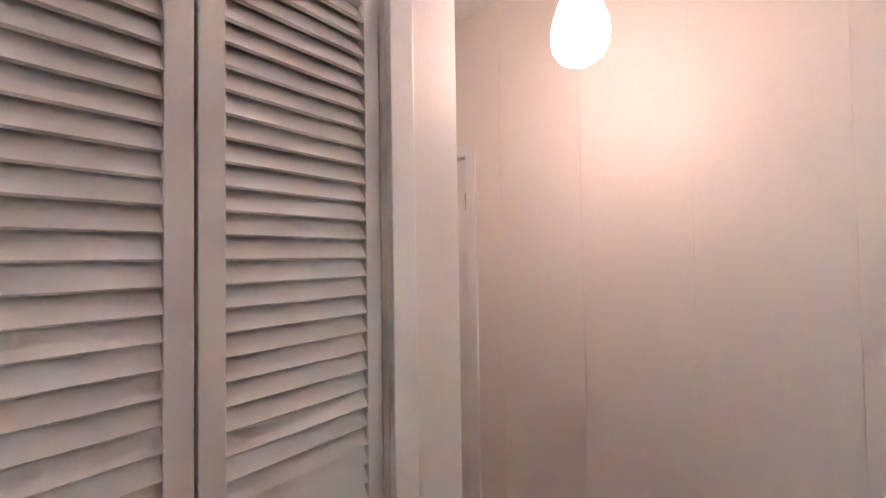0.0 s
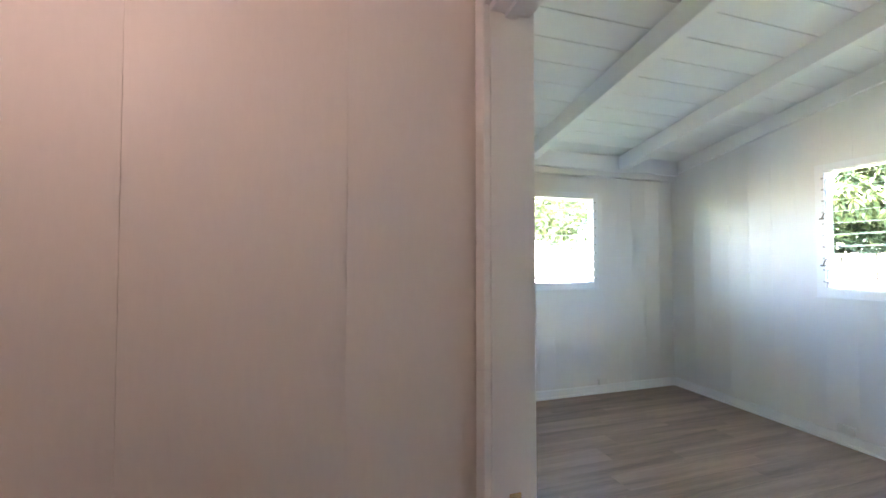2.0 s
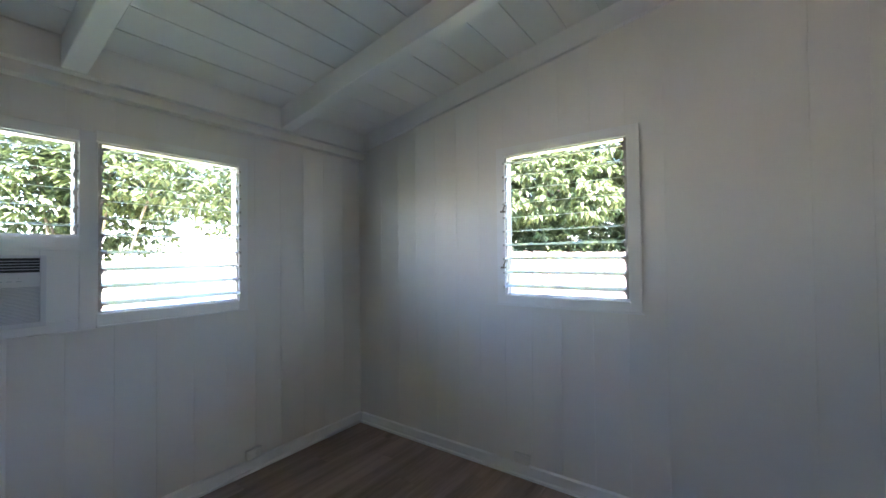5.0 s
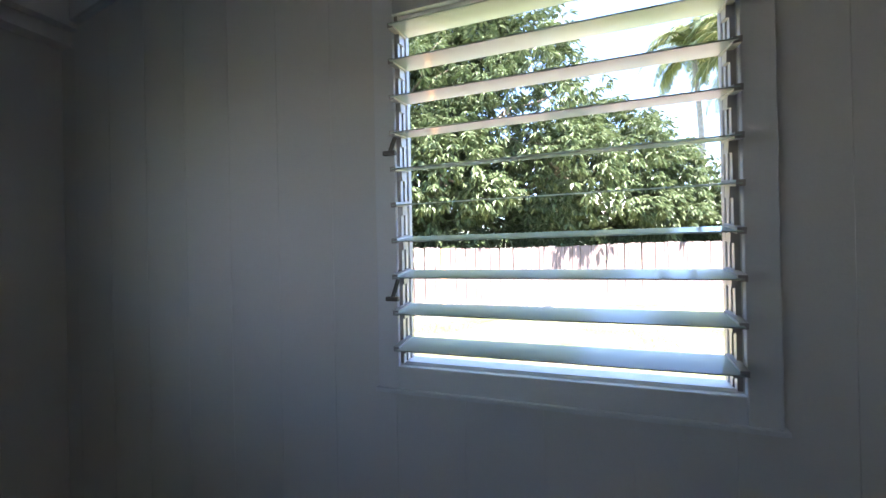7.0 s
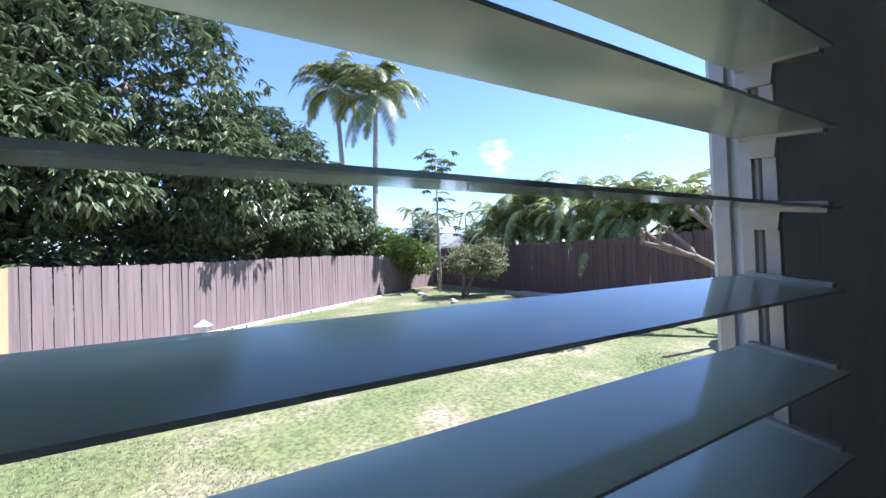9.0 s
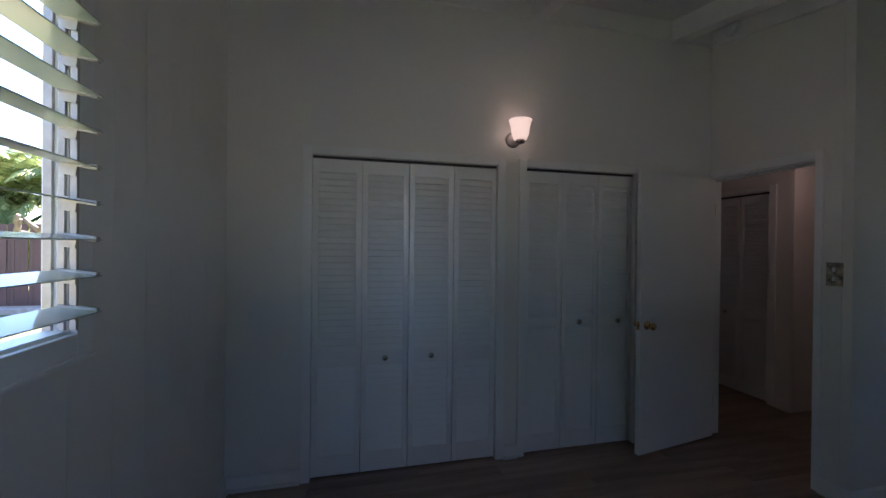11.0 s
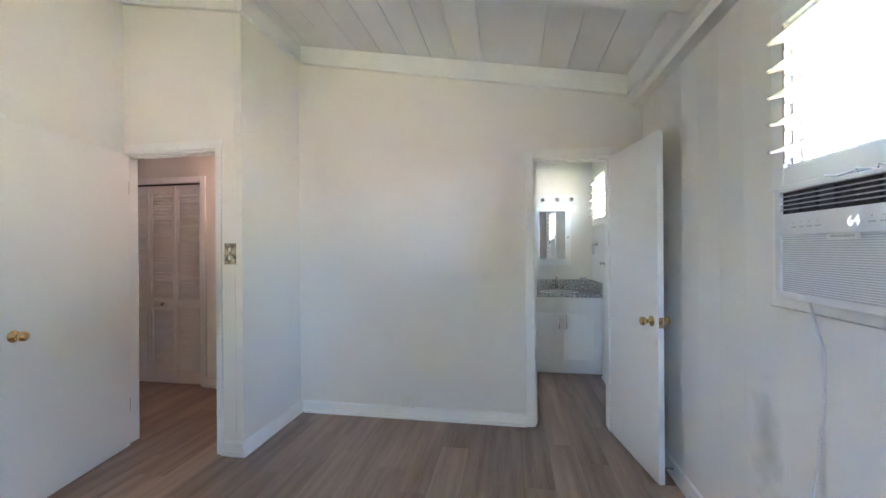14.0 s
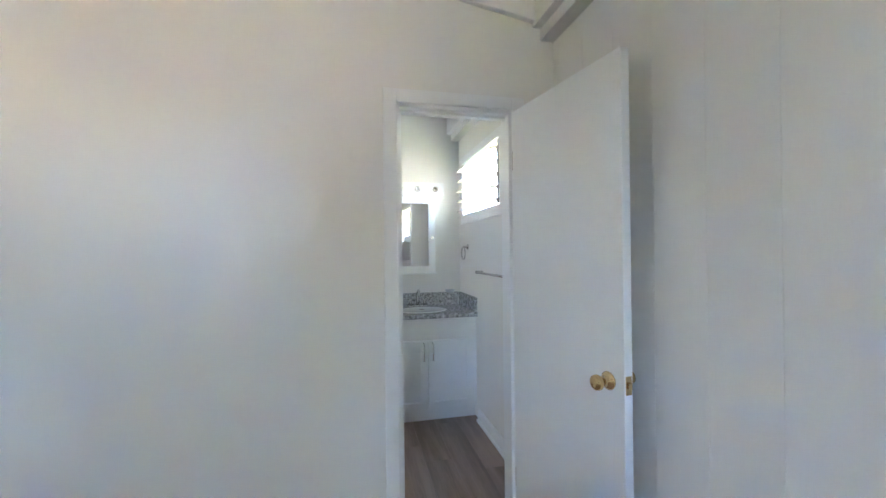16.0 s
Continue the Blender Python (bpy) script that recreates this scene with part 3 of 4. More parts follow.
box(bm, 0.018, 0.457, 0.008, 0.013, 0.018, 0.185)
part("grille", bm, "greyp", ac, "grey mesh intake grille")
bm = bmesh.new()
for k in range(27):
    box(bm, 0.018, 0.457, 0.0055, 0.0078, 0.0205 + k * 0.0062, 0.0235 + k * 0.0062)
part("grille_rib", bm, "plastic", ac)
part("outlet_recess", boxes((0.018, 0.457, 0.010, 0.013, 0.250, 0.316)), "dark", ac, "black air outlet")
for k in range(7):
    x = 0.030 + k * 0.062
    part("vane", boxes((x, x + 0.004, 0.003, 0.0098, 0.254, 0.312)), "dark", ac)
for k in range(4):
    part("blade", boxes((0.020, 0.455, 0.002, 0.0045, 0.262 + k * 0.013, 0.2655 + k * 0.013)), "greyp", ac)
part("badge", boxes((0.20, 0.30, -0.002, 0.001, 0.172, 0.186)), "outletm", ac)
part("badge_mark", boxes((0.215, 0.285, -0.003, -0.0021, 0.176, 0.182)), "greyp", ac)
for k, x in enumerate((0.07, 0.10, 0.13, 0.16, 0.32, 0.35, 0.38)):
    part("button", boxes((x, x + 0.018, -0.0012, 0.001, 0.208, 0.2115)), "greyp", ac)
    part("indicator", boxes((x + 0.007, x + 0.010, -0.0012, 0.001, 0.222, 0.225)), "greyp", ac)
font = bpy.data.curves.new("digits", "FONT")
font.body, font.size, font.extrude = "64", 0.036, 0.0006
dg = new("display", font)
dg.parent, dg.location, dg.rotation_euler = ac, (0.262, -0.0015, 0.203), (radians(90), 0, 0)
font.materials.append(M["led"])

fp = thing("filler_panel", "flat white painted board round the air conditioner", "panel", "", (0, 0, 0))
for x0, x1, z0, z1 in ((1.5085, 1.6835, 1.2035, 1.5595), (2.1555, 2.3005, 1.2035, 1.5595), (1.6840, 2.1550, 1.5325, 1.5595)):
    part("sheet", boxes((x0, x1, 2.695, 2.706, z0, z1), bevel=0.0015), "white", fp)
for z in (1.24, 1.53):
    part("screw", lathe([(0.005, 0), (0.004, 0.002)], 10, Matrix.Translation((1.52, 2.695, z)) @ Matrix.Rotation(radians(90), 4, "X")), "dkmetal", fp)
structure(link("window_transom", boxes((1.51, 2.30, NY - 0.014, NY + 0.02, 1.5605, 1.5695), bevel=0.002), "white"))
structure(link("window_mullion", boxes((2.301, 2.369, NY - 0.018, NY, 1.145, 1.567), bevel=0.002), "white"))
structure(link("trim", boxes((1.45, 1.508, NY - 0.018, NY, 1.145, 1.565), (1.508, 2.3, NY - 0.018, NY, 1.145, 1.203), bevel=0.003), "white"))
structure(link("trim", boxes((1.44, 2.369, NY - 0.026, NY, 1.131, 1.144), bevel=0.002), "wall"))
cl = thing("coiled_wire", "small coil of white wire lying on the air conditioner", "wire", "", (0, 0, 0))
part("wire", tube([(1.83 + 0.05 * math.cos(a * 0.9) + 0.006 * a, 2.635 + 0.02 * math.sin(a * 1.7), 1.546 + 0.006 * (1 + math.sin(a * 2.3))) for a in range(16)], 0.0035, 6), "plastic", cl, "", True)
cord = thing("power_cord", "white power cord hanging down the wall to the floor", "cord", "", (0, 0, 0))
pts = [(1.73, 2.62, 1.205), (1.73, 2.66, 1.05), (1.71, 2.675, 0.85), (1.66, 2.68, 0.6), (1.64, 2.68, 0.45), (1.66, 2.675, 0.25), (1.66, 2.66, 0.10), (1.64, 2.60, 0.012), (1.55, 2.55, 0.010), (1.47, 2.60, 0.010), (1.38, 2.64, 0.012), (1.30, 2.62, 0.010), (1.24, 2.655, 0.03)]
part("cable", tube(pts, 0.0035, 8), "plastic", cord, "", True)
part("cable", tube([(1.857, 2.6, 0.015), (1.753, 2.452, 0.015), (1.662, 2.269, 0.015), (1.614, 2.428, 0.015), (1.529, 2.591, 0.015)], 0.010, 8), "plastic", cord, "thick white cord loop", True)
part("plug", boxes((1.18, 1.25, 2.64, 2.68, 0.012, 0.05), bevel=0.006), "plastic", cord)


def stain_mat():
    """Brownish water stain that fades out unevenly at its edges."""
    m = bpy.data.materials.new("brownish_stain")
    m.use_nodes = True
    nt = m.node_tree
    p, out = nt.nodes["Principled BSDF"], nt.nodes["Material Output"]
    p.inputs["Base Color"].default_value, p.inputs["Roughness"].default_value = (0.62, 0.56, 0.48, 1), 0.7
    co, sub, ln, no, ad, rp, tr, mx = [nt.nodes.new("ShaderNode" + k) for k in ("TexCoord", "VectorMath", "VectorMath", "TexNoise", "Math", "ValToRGB", "BsdfTransparent", "MixShader")]
    sub.operation, ln.operation, ad.operation = "SUBTRACT", "LENGTH", "MULTIPLY_ADD"
    sub.inputs[1].default_value = (0.5, 0.5, 0.5)
    no.inputs["Scale"].default_value, no.inputs["Detail"].default_value = 9.0, 5.0
    ad.inputs[1].default_value = 0.9
    nt.links.new(co.outputs["Generated"], sub.inputs[0])
    flat = nt.nodes.new("ShaderNodeVectorMath")
    flat.operation = "MULTIPLY"
    flat.inputs[1].default_value = (1, 0, 1)
    nt.links.new(sub.outputs[0], flat.inputs[0])
    nt.links.new(flat.outputs[0], ln.inputs[0])
    nt.links.new(co.outputs["Object"], no.inputs["Vector"])
    nt.links.new(no.outputs["Fac"], ad.inputs[0])
    nt.links.new(ln.outputs["Value"], ad.inputs[2])
    rp.color_ramp.elements[0].position, rp.color_ramp.elements[1].position = 0.50, 0.86
    rp.color_ramp.elements[0].color, rp.color_ramp.elements[1].color = (0.12, 0.12, 0.12, 1), (0, 0, 0, 1)
    nt.links.new(ad.outputs[0], rp.inputs[0])
    nt.links.new(rp.outputs[0], mx.inputs[0])
    nt.links.new(tr.outputs[0], mx.inputs[1])
    nt.links.new(p.outputs[0], mx.inputs[2])
    nt.links.new(mx.outputs[0], out.inputs[0])
    return m


M["stain"] = stain_mat()


def stain(label, x0, x1, z0, z1, lean=0.0):
    bm = boxes((x0, x1, NY - 0.0052, NY - 0.0046, z0, z1))
    for v in bm.verts:
        v.co.x += lean * (v.co.z - z0)
    ob = tagged(link("wall_stain", bm, "stain"), label, "wall stain")
    ob.visible_shadow = False


stain("soft brown water stain on the wall below the window", 1.27, 1.47, 0.30, 0.92, 0.04)
stain("faint brown blotch low on the wall", 1.30, 1.66, 0.18, 0.40)
stain("thin faint drip stain under the air conditioner", 1.63, 1.69, 0.42, 0.85)


# ---- outlets, switch, detector, lamps ----
def outlet(at):
    o = thing("wall_outlet", "ivory duplex outlet box set in the baseboard", "outlet", "wall outlets", at)
    part("box", boxes((-0.055, 0.055, -0.030, 0, 0.096, 0.160), bevel=0.006), "outletm", o)
    for x in (-0.025, 0.025):
        part("socket", boxes((x - 0.016, x + 0.016, -0.033, -0.0295, 0.112, 0.144), bevel=0.003), "outletm", o)


outlet(pose(3.23, NY, 0))
outlet(pose(EX, 1.10, 0, 0, 0, -90))
outlet(pose(0, 0.943, 0, 0, 0, 90))
sw = thing("light_switch", "mottled brown decorative switch plate beside the hall door", "light switch", "", (JX, -0.085, 1.335))
part("plate", boxes((0, 0.007, -0.042, 0.042, -0.070, 0.070), bevel=0.003), "plate", sw)
for z in (-0.028, 0.028):
    part("toggle", boxes((0.007, 0.016, -0.006, 0.006, z - 0.012, z + 0.012), bevel=0.002), "outletm", sw)
part("lip", boxes((0, 0.012, -0.045, 0.045, -0.076, -0.070)), "outletm", sw)
sd = thing("smoke_detector", "round white smoke detector near the ceiling", "smoke detector", "", pose(JX + 0.036, -0.72, 3.135, 0, 90, 0))
part("base", lathe([(0.062, 0), (0.062, 0.012)], 28), "plastic", sd, "", True)
part("cover", lathe([(0.056, 0.012), (0.056, 0.026), (0.048, 0.036), (0.020, 0.038)], 28), "plastic", sd, "", True)


def sconce(label, at, egg):
    s = thing("wall_lamp", label, "wall lamp", "", at)
    part("wall_plate", lathe([(0.055, 0), (0.055, 0.006), (0.040, 0.016), (0.016, 0.022)], 24, Matrix.Rotation(radians(90), 4, "X")), "alu", s, "", True)
    part("arm", tube([(0, -0.015, 0), (0, -0.06, -0.005), (0, -0.10, -0.035), (0, -0.125, -0.045)], 0.008, 8), "alu", s, "", True)
    part("fitter", lathe([(0.020, -0.055), (0.030, -0.050), (0.030, -0.030)], 20, Matrix.Translation((0, -0.125, 0))), "alu", s, "", True)
    prof = [(0.02, -0.075), (0.075, -0.062), (0.108, -0.02), (0.118, 0.05), (0.105, 0.13), (0.072, 0.19), (0.060, 0.20)] if egg else [(0.030, -0.030), (0.045, -0.025), (0.055, 0.0), (0.062, 0.05), (0.074, 0.095), (0.078, 0.10)]
    bm = bmesh.new()
    rings = []
    seg = 28
    for r, z in prof:
        rings.append([bm.verts.new((r * math.cos(2 * math.pi * k / seg), -0.125 + r * math.sin(2 * math.pi * k / seg), z)) for k in range(seg)])
    for a, b in zip(rings, rings[1:]):
        for k in range(seg):
            bm.faces.new((a[k], a[(k + 1) % seg], b[(k + 1) % seg], b[k]))
    sh = part("shade", bm, "opal" if egg else "shade", s, "glowing opal glass shade", True)
    sh.visible_shadow = False
    return s


pen = thing("pendant_lamp", "lit pendant lamp with an egg-shaped opal glass shade", "pendant lamp", "", (-0.24, -0.72, 0))
part("canopy", lathe([(0.055, 2.751), (0.055, 2.735), (0.020, 2.715)], 24), "alu", pen, "", True)
part("stem", tube([(0, 0, 2.72), (0, 0, 2.245)], 0.006, 8), "alu", pen, "", True)
part("holder", lathe([(0.028, 2.198), (0.032, 2.21), (0.030, 2.245), (0.012, 2.255)], 20), "alu", pen, "", True)
bm = lathe([(0.012, 1.990), (0.036, 1.993), (0.059, 2.007), (0.074, 2.034), (0.078, 2.066), (0.072, 2.108), (0.056, 2.155), (0.038, 2.196)], 32)
bmesh.ops.delete(bm, geom=[f for f in bm.faces if len(f.verts) > 4 and f.calc_center_median().z > 2.15], context="FACES")
shd = part("shade", bm, "opal", pen, "glowing opal glass shade", True)
shd.visible_shadow = False
sconce("lit wall lamp with a flared glass shade between the closets", pose(2.43, SY, 2.225, 0, 0, 180), False)

# ---- bathroom ----
van = thing("vanity_cabinet", "white bathroom vanity with two panelled doors", "vanity", "", (BX, 1.93, 0))
part("body", boxes((0.002, 0.50, 0, 0.776, 0.11, 0.832)), "white", van)
part("toe_kick", boxes((0.002, 0.44, 0, 0.776, 0.0, 0.108)), "white", van)
part("drawer_front", boxes((0.5005, 0.518, 0.006, 0.735, 0.665, 0.822), bevel=0.002), "white", van)
for y0, y1, hy in ((0.006, 0.368, 0.335), (0.373, 0.735, 0.408)):
    d = part("door", boxes((0.5005, 0.511, y0 + 0.05, y1 - 0.05, 0.175, 0.610), (0.5005, 0.518, y0, y0 + 0.05, 0.12, 0.66), (0.5005, 0.518, y1 - 0.05, y1, 0.12, 0.66), (0.5005, 0.518, y0 + 0.05, y1 - 0.05, 0.12, 0.175), (0.5005, 0.518, y0 + 0.05, y1 - 0.05, 0.61, 0.66)), "white", van)
    part("handle", tube([(0.518, hy, 0.50), (0.540, hy, 0.505), (0.542, hy, 0.57), (0.540, hy, 0.635), (0.518, hy, 0.64)], 0.006, 8), "chrome", d, "brushed metal bar handle", True)
top = thing("countertop", "grey speckled stone vanity top with backsplash", "countertop", "", (BX, 1.92, 0))
part("slab", boxes((0.002, 0.54, 0, 0.787, 0.834, 0.868), bevel=0.003), "stone", top)
part("backsplash", boxes((0.002, 0.022, 0, 0.765, 0.868, 0.985), bevel=0.002), "stone", top)
part("backsplash", boxes((0.022, 0.53, 0.767, 0.787, 0.868, 0.985), bevel=0.002), "stone", top)
sink = thing("sink", "white oval undermount basin in the vanity top", "sink", "", (BX + 0.29, 2.29, 0.869))
part("basin", lathe([(0.215, 0.0), (0.215, 0.004), (0.195, 0.003), (0.17, 0.001), (0.03, 0.0005)], 40, Matrix.Diagonal((0.78, 1, 1, 1))), "ceramic", sink, "", True)
part("drain", lathe([(0.022, 0.001), (0.022, 0.004), (0.015, 0.005)], 20), "chrome", sink, "", True)
fa = thing("faucet", "brushed metal two-handle faucet behind the basin", "faucet", "", (BX + 0.085, 2.29, 0.868))
part("base", boxes((-0.025, 0.025, -0.085, 0.085, 0, 0.018), bevel=0.006), "chrome", fa)
part("spout", tube([(0, 0, 0.015), (0, 0, 0.10), (0.012, 0, 0.135), (0.05, 0, 0.150), (0.09, 0, 0.135), (0.105, 0, 0.105)], [0.016, 0.013, 0.012, 0.012, 0.011, 0.010], 12), "chrome", fa, "", True)
for s in (-1, 1):
    h = part("handle", lathe([(0.018, 0.015), (0.014, 0.05), (0.018, 0.065), (0.008, 0.072)], 16, Matrix.Translation((0, s * 0.065, 0))), "chrome", fa, "", True)
    part("lever", tube([(0, s * 0.065, 0.066), (0, s * 0.10, 0.078), (0.0, s * 0.125, 0.080)], 0.006, 8), "chrome", h, "", True)
sdish = thing("soap_dish", "small clear glass soap dish on the backsplash", "soap dish", "", (BX + 0.04, 2.60, 0.985))
part("dish", lathe([(0.030, 0.0), (0.042, 0.012), (0.046, 0.026), (0.040, 0.026), (0.034, 0.012)], 20), "greyp", sdish, "", True)
mc = thing("mirror_cabinet", "white framed medicine cabinet with a mirror door", "mirror cabinet", "", (BX, 2.035, 1.175))
part("body", boxes((0.002, 0.10, 0, 0.415, 0, 0.675), bevel=0.002), "white", mc)
part("door_frame", boxes((0.1005, 0.120, 0, 0.06, 0, 0.675), (0.1005, 0.120, 0.355, 0.415, 0, 0.675), (0.1005, 0.120, 0.06, 0.355, 0, 0.06), (0.1005, 0.120, 0.06, 0.355, 0.615, 0.675), bevel=0.002), "white", mc)
part("mirror", boxes((0.1005, 0.109, 0.06, 0.355, 0.06, 0.615)), "mirror", mc)
part("knob", lathe([(0.005, 0), (0.005, 0.010), (0.011, 0.016), (0.007, 0.024)], 14, Matrix.Translation((0.12, 0.385, 0.31)) @ Matrix.Rotation(radians(90), 4, "Y")), "chrome", mc, "", True)
part("ledge", boxes((0.002, 0.128, -0.008, 0.423, -0.016, -0.001)), "white", mc)
part("ledge", boxes((0.002, 0.128, -0.008, 0.423, 0.676, 0.690)), "white", mc)
vl = thing("vanity_light", "white vanity light bar with bare metal sockets", "vanity light", "", (BX, 1.89, 1.872))
part("bar", boxes((0.002, 0.045, 0, 0.66, 0, 0.120), bevel=0.004), "white", vl)
for k in range(4):
    part("socket", lathe([(0.026, 0), (0.026, 0.012), (0.019, 0.016), (0.019, 0.038), (0.014, 0.040), (0.013, 0.012)], 20, Matrix.Translation((0.045, 0.085 + k * 0.165, 0.06)) @ Matrix.Rotation(radians(90), 4, "Y")), "chrome", vl, "", True)
tr = thing("towel_ring", "metal towel ring on the bathroom wall", "towel ring", "", (-1.53, NY, 1.40))
part("mount", lathe([(0.022, 0), (0.022, 0.008), (0.010, 0.014), (0.010, 0.04)], 16, Matrix.Rotation(radians(90), 4, "X")), "chrome", tr, "", True)
part("ring", tube([(0.055 * math.sin(a * math.pi / 14), -0.042, -0.055 + 0.055 * math.cos(a * math.pi / 14)) for a in range(29)], 0.005, 8), "chrome", tr, "", True)
tb = thing("towel_bar", "metal towel bar on the bathroom wall", "towel bar", "", (-1.15, NY, 1.20))
part("bar", tube([(0, -0.05, 0), (0.60, -0.05, 0)], 0.008, 10), "chrome", tb, "", True)
for x in (0.01, 0.59):
    part("post", tube([(x, 0, 0), (x, -0.055, 0)], 0.012, 10), "chrome", tb, "", True)
dstop = thing("door_stop", "small spring door stop on the baseboard", "door stop", "", (0.55, NY - 0.019, 0.05))
part("spring", tube([(0, 0, 0), (0, -0.07, 0)], 0.006, 8), "chrome", dstop, "", True)


# ---- outdoors ----
GZ = -0.20
bm = bmesh.new()
n = 70
ax = [(-1 + 2 * k / n) for k in range(n + 1)]
sp = [math.copysign(abs(a) ** 2.6, a) * 900 for a in ax]
grid = [[bm.verts.new((12 + u, -2 + v, GZ)) for v in sp] for u in sp]
for i in range(n):
    for j in range(n):
        bm.faces.new((grid[i][j], grid[i + 1][j], grid[i + 1][j + 1], grid[i][j + 1]))
structure(link("ground", bm, "earth", None, "", True))
FA, FB = Vector((8.2, 10.3, 0)), Vector((21.6, -5.6, 0))
FD = (FB - FA).normalized()
FN = Vector((-FD.y, FD.x, 0))
if FN.x < 0:
    FN = -FN


def rnd(a, b):
    return random.uniform(a, b)


def board_fence(label, a, b, z, h, material, width=0.145, special=()):
    f = thing("fence", label, "fence", "", (0, 0, 0))
    d = b - a
    L = d.length
    d.normalize()
    yaw = math.degrees(math.atan2(d.y, d.x))
    meshes = []
    for k in range(3):
        bm = boxes((0, width - 0.006 - 0.003 * k, -0.010, 0.010, 0, 1))
        me = bpy.data.meshes.new("board")
        bm.to_mesh(me)
        bm.free()
        me.materials.append(M[material])
        meshes.append(me)
    alt = meshes[0].copy()
    alt.materials.clear()
    alt.materials.append(M["fencenew"])
    for k in range(int(L / width)):
        p = a + d * (k * width)
        ob = new("board", alt if k in special else random.choice(meshes))
        ob.parent = f
        ob.matrix_basis = pose(p.x, p.y, z, rnd(-0.6, 0.6), rnd(-0.5, 0.5), yaw + rnd(-1.2, 1.2)) @ Matrix.Diagonal((1, 1, h + rnd(-0.02, 0.02) + 0.05 * math.sin(k * 0.07), 1))
    for zz in (0.35, h - 0.35):
        bm = boxes((0, L, 0.02, 0.06, z + zz, z + zz + 0.09))
        bmesh.ops.transform(bm, matrix=pose(a.x, a.y, 0, 0, 0, yaw), verts=bm.verts)
        part("rail", bm, material, f)


board_fence("weathered red-brown board fence with leaf shadows", FA, FB, GZ, 1.82, "fence", 0.15, (52,))
board_fence("weathered red-brown board fence, far end of the yard", FB, Vector((25.5, -10.6, 0)), GZ, 1.80, "fence", 0.16)
board_fence("board fence along the shaded side, coloured darker for shade", Vector((25.5, -10.6, 0)), Vector((6.0, -10.6, 0)), GZ, 2.15, "fencedark", 0.15)
curb = thing("garden_edging", "long low stone edging before the dark fence", "garden edging", "", (0, 0, 0))
part("edge", boxes((6.0, 17.5, -9.7, -9.5, GZ - 0.05, GZ + 0.13), bevel=0.02), "rock", curb)
bed = structure(link("soil_strip", boxes((6.0, 17.5, -10.55, -9.7, GZ - 0.05, GZ + 0.06)), "bare"))


strip = boxes((0.6, 19.6, -0.02, 0.02, -0.05, 0.012))
for v in strip.verts:
    v.co.y = (0.0 if v.co.y > 0 else -0.46)
bmesh.ops.transform(strip, matrix=pose(FA.x, FA.y, GZ, 0, 0, math.degrees(math.atan2(FD.y, FD.x))), verts=strip.verts)
structure(link("soil_strip", strip, "bare"))


def quads(name, verts, faces, material, parent, label=""):
    me = bpy.data.meshes.new(name)
    me.from_pydata(verts, [], faces)
    me.materials.append(M[material])
    ob = new(name, me)
    if parent:
        ob.parent = parent
    if label:
        ob["label"] = label
    return ob


def leaf(V, F, p, d, up, length, width):
    """One folded leaf of two quads along d, drooping."""
    s = d.cross(up)
    s = s.normalized() if s.length > 1e-4 else Vector((1, 0, 0))
    nrm = s.cross(d).normalized()
    i = len(V)
    mid, tip = p + d * (length * 0.5) + nrm * (0.06 * length), p + d * length - nrm * (0.10 * length)
    V += [tuple(p), tuple(mid + s * width / 2), tuple(mid - s * width / 2), tuple(tip)]
    F += [(i, i + 1, i + 3), (i, i + 3, i + 2)]


def crown(name, blobs, count, material, parent, length, width, droop=0.6, per=6, shell=0.55):
    """Sprays of drooping leaves spread through uneven blobs, thicker towards the outside."""
    V, F = [], []
    wts = [b[1] ** 2 for b in blobs]
    for _ in range(count):
        c, r, sq = random.choices(blobs, wts)[0]
        d = Vector((random.gauss(0, 1), random.gauss(0, 1), random.gauss(0, 1))).normalized()
        lump = 0.80 + 0.28 * noise.noise(d * 2.6 + Vector(c)) + 0.16 * noise.noise(d * 6.0 + Vector(c))
        q = Vector(c) + Vector((d.x, d.y, d.z * sq)) * (r * lump * rnd(shell, 1.0) ** 0.5)
        if q.z < GZ + 0.3:
            continue
        for k in range(per):
            a = rnd(0, 2 * math.pi)
            e = (Vector((math.cos(a), math.sin(a), -droop + rnd(-0.35, 0.35))) + d * 0.5).normalized()
            leaf(V, F, q + e * 0.03, e, Vector((0, 0, 1)), length * rnd(0.7, 1.2), width * rnd(0.8, 1.2))
    return quads(name, V, F, material, parent)


def limb(bm, a, b, r0, r1, wob=0.25, n=6):
    a, b = Vector(a), Vector(b)
    pts = [a.lerp(b, k / n) + Vector((rnd(-wob, wob), rnd(-wob, wob), rnd(-wob, wob) * 0.4)) * (0 if k in (0,) else 1) for k in range(n + 1)]
    tube(pts, [r0 + (r1 - r0) * k / n for k in range(n + 1)], 8, bm)
    return pts[-1]


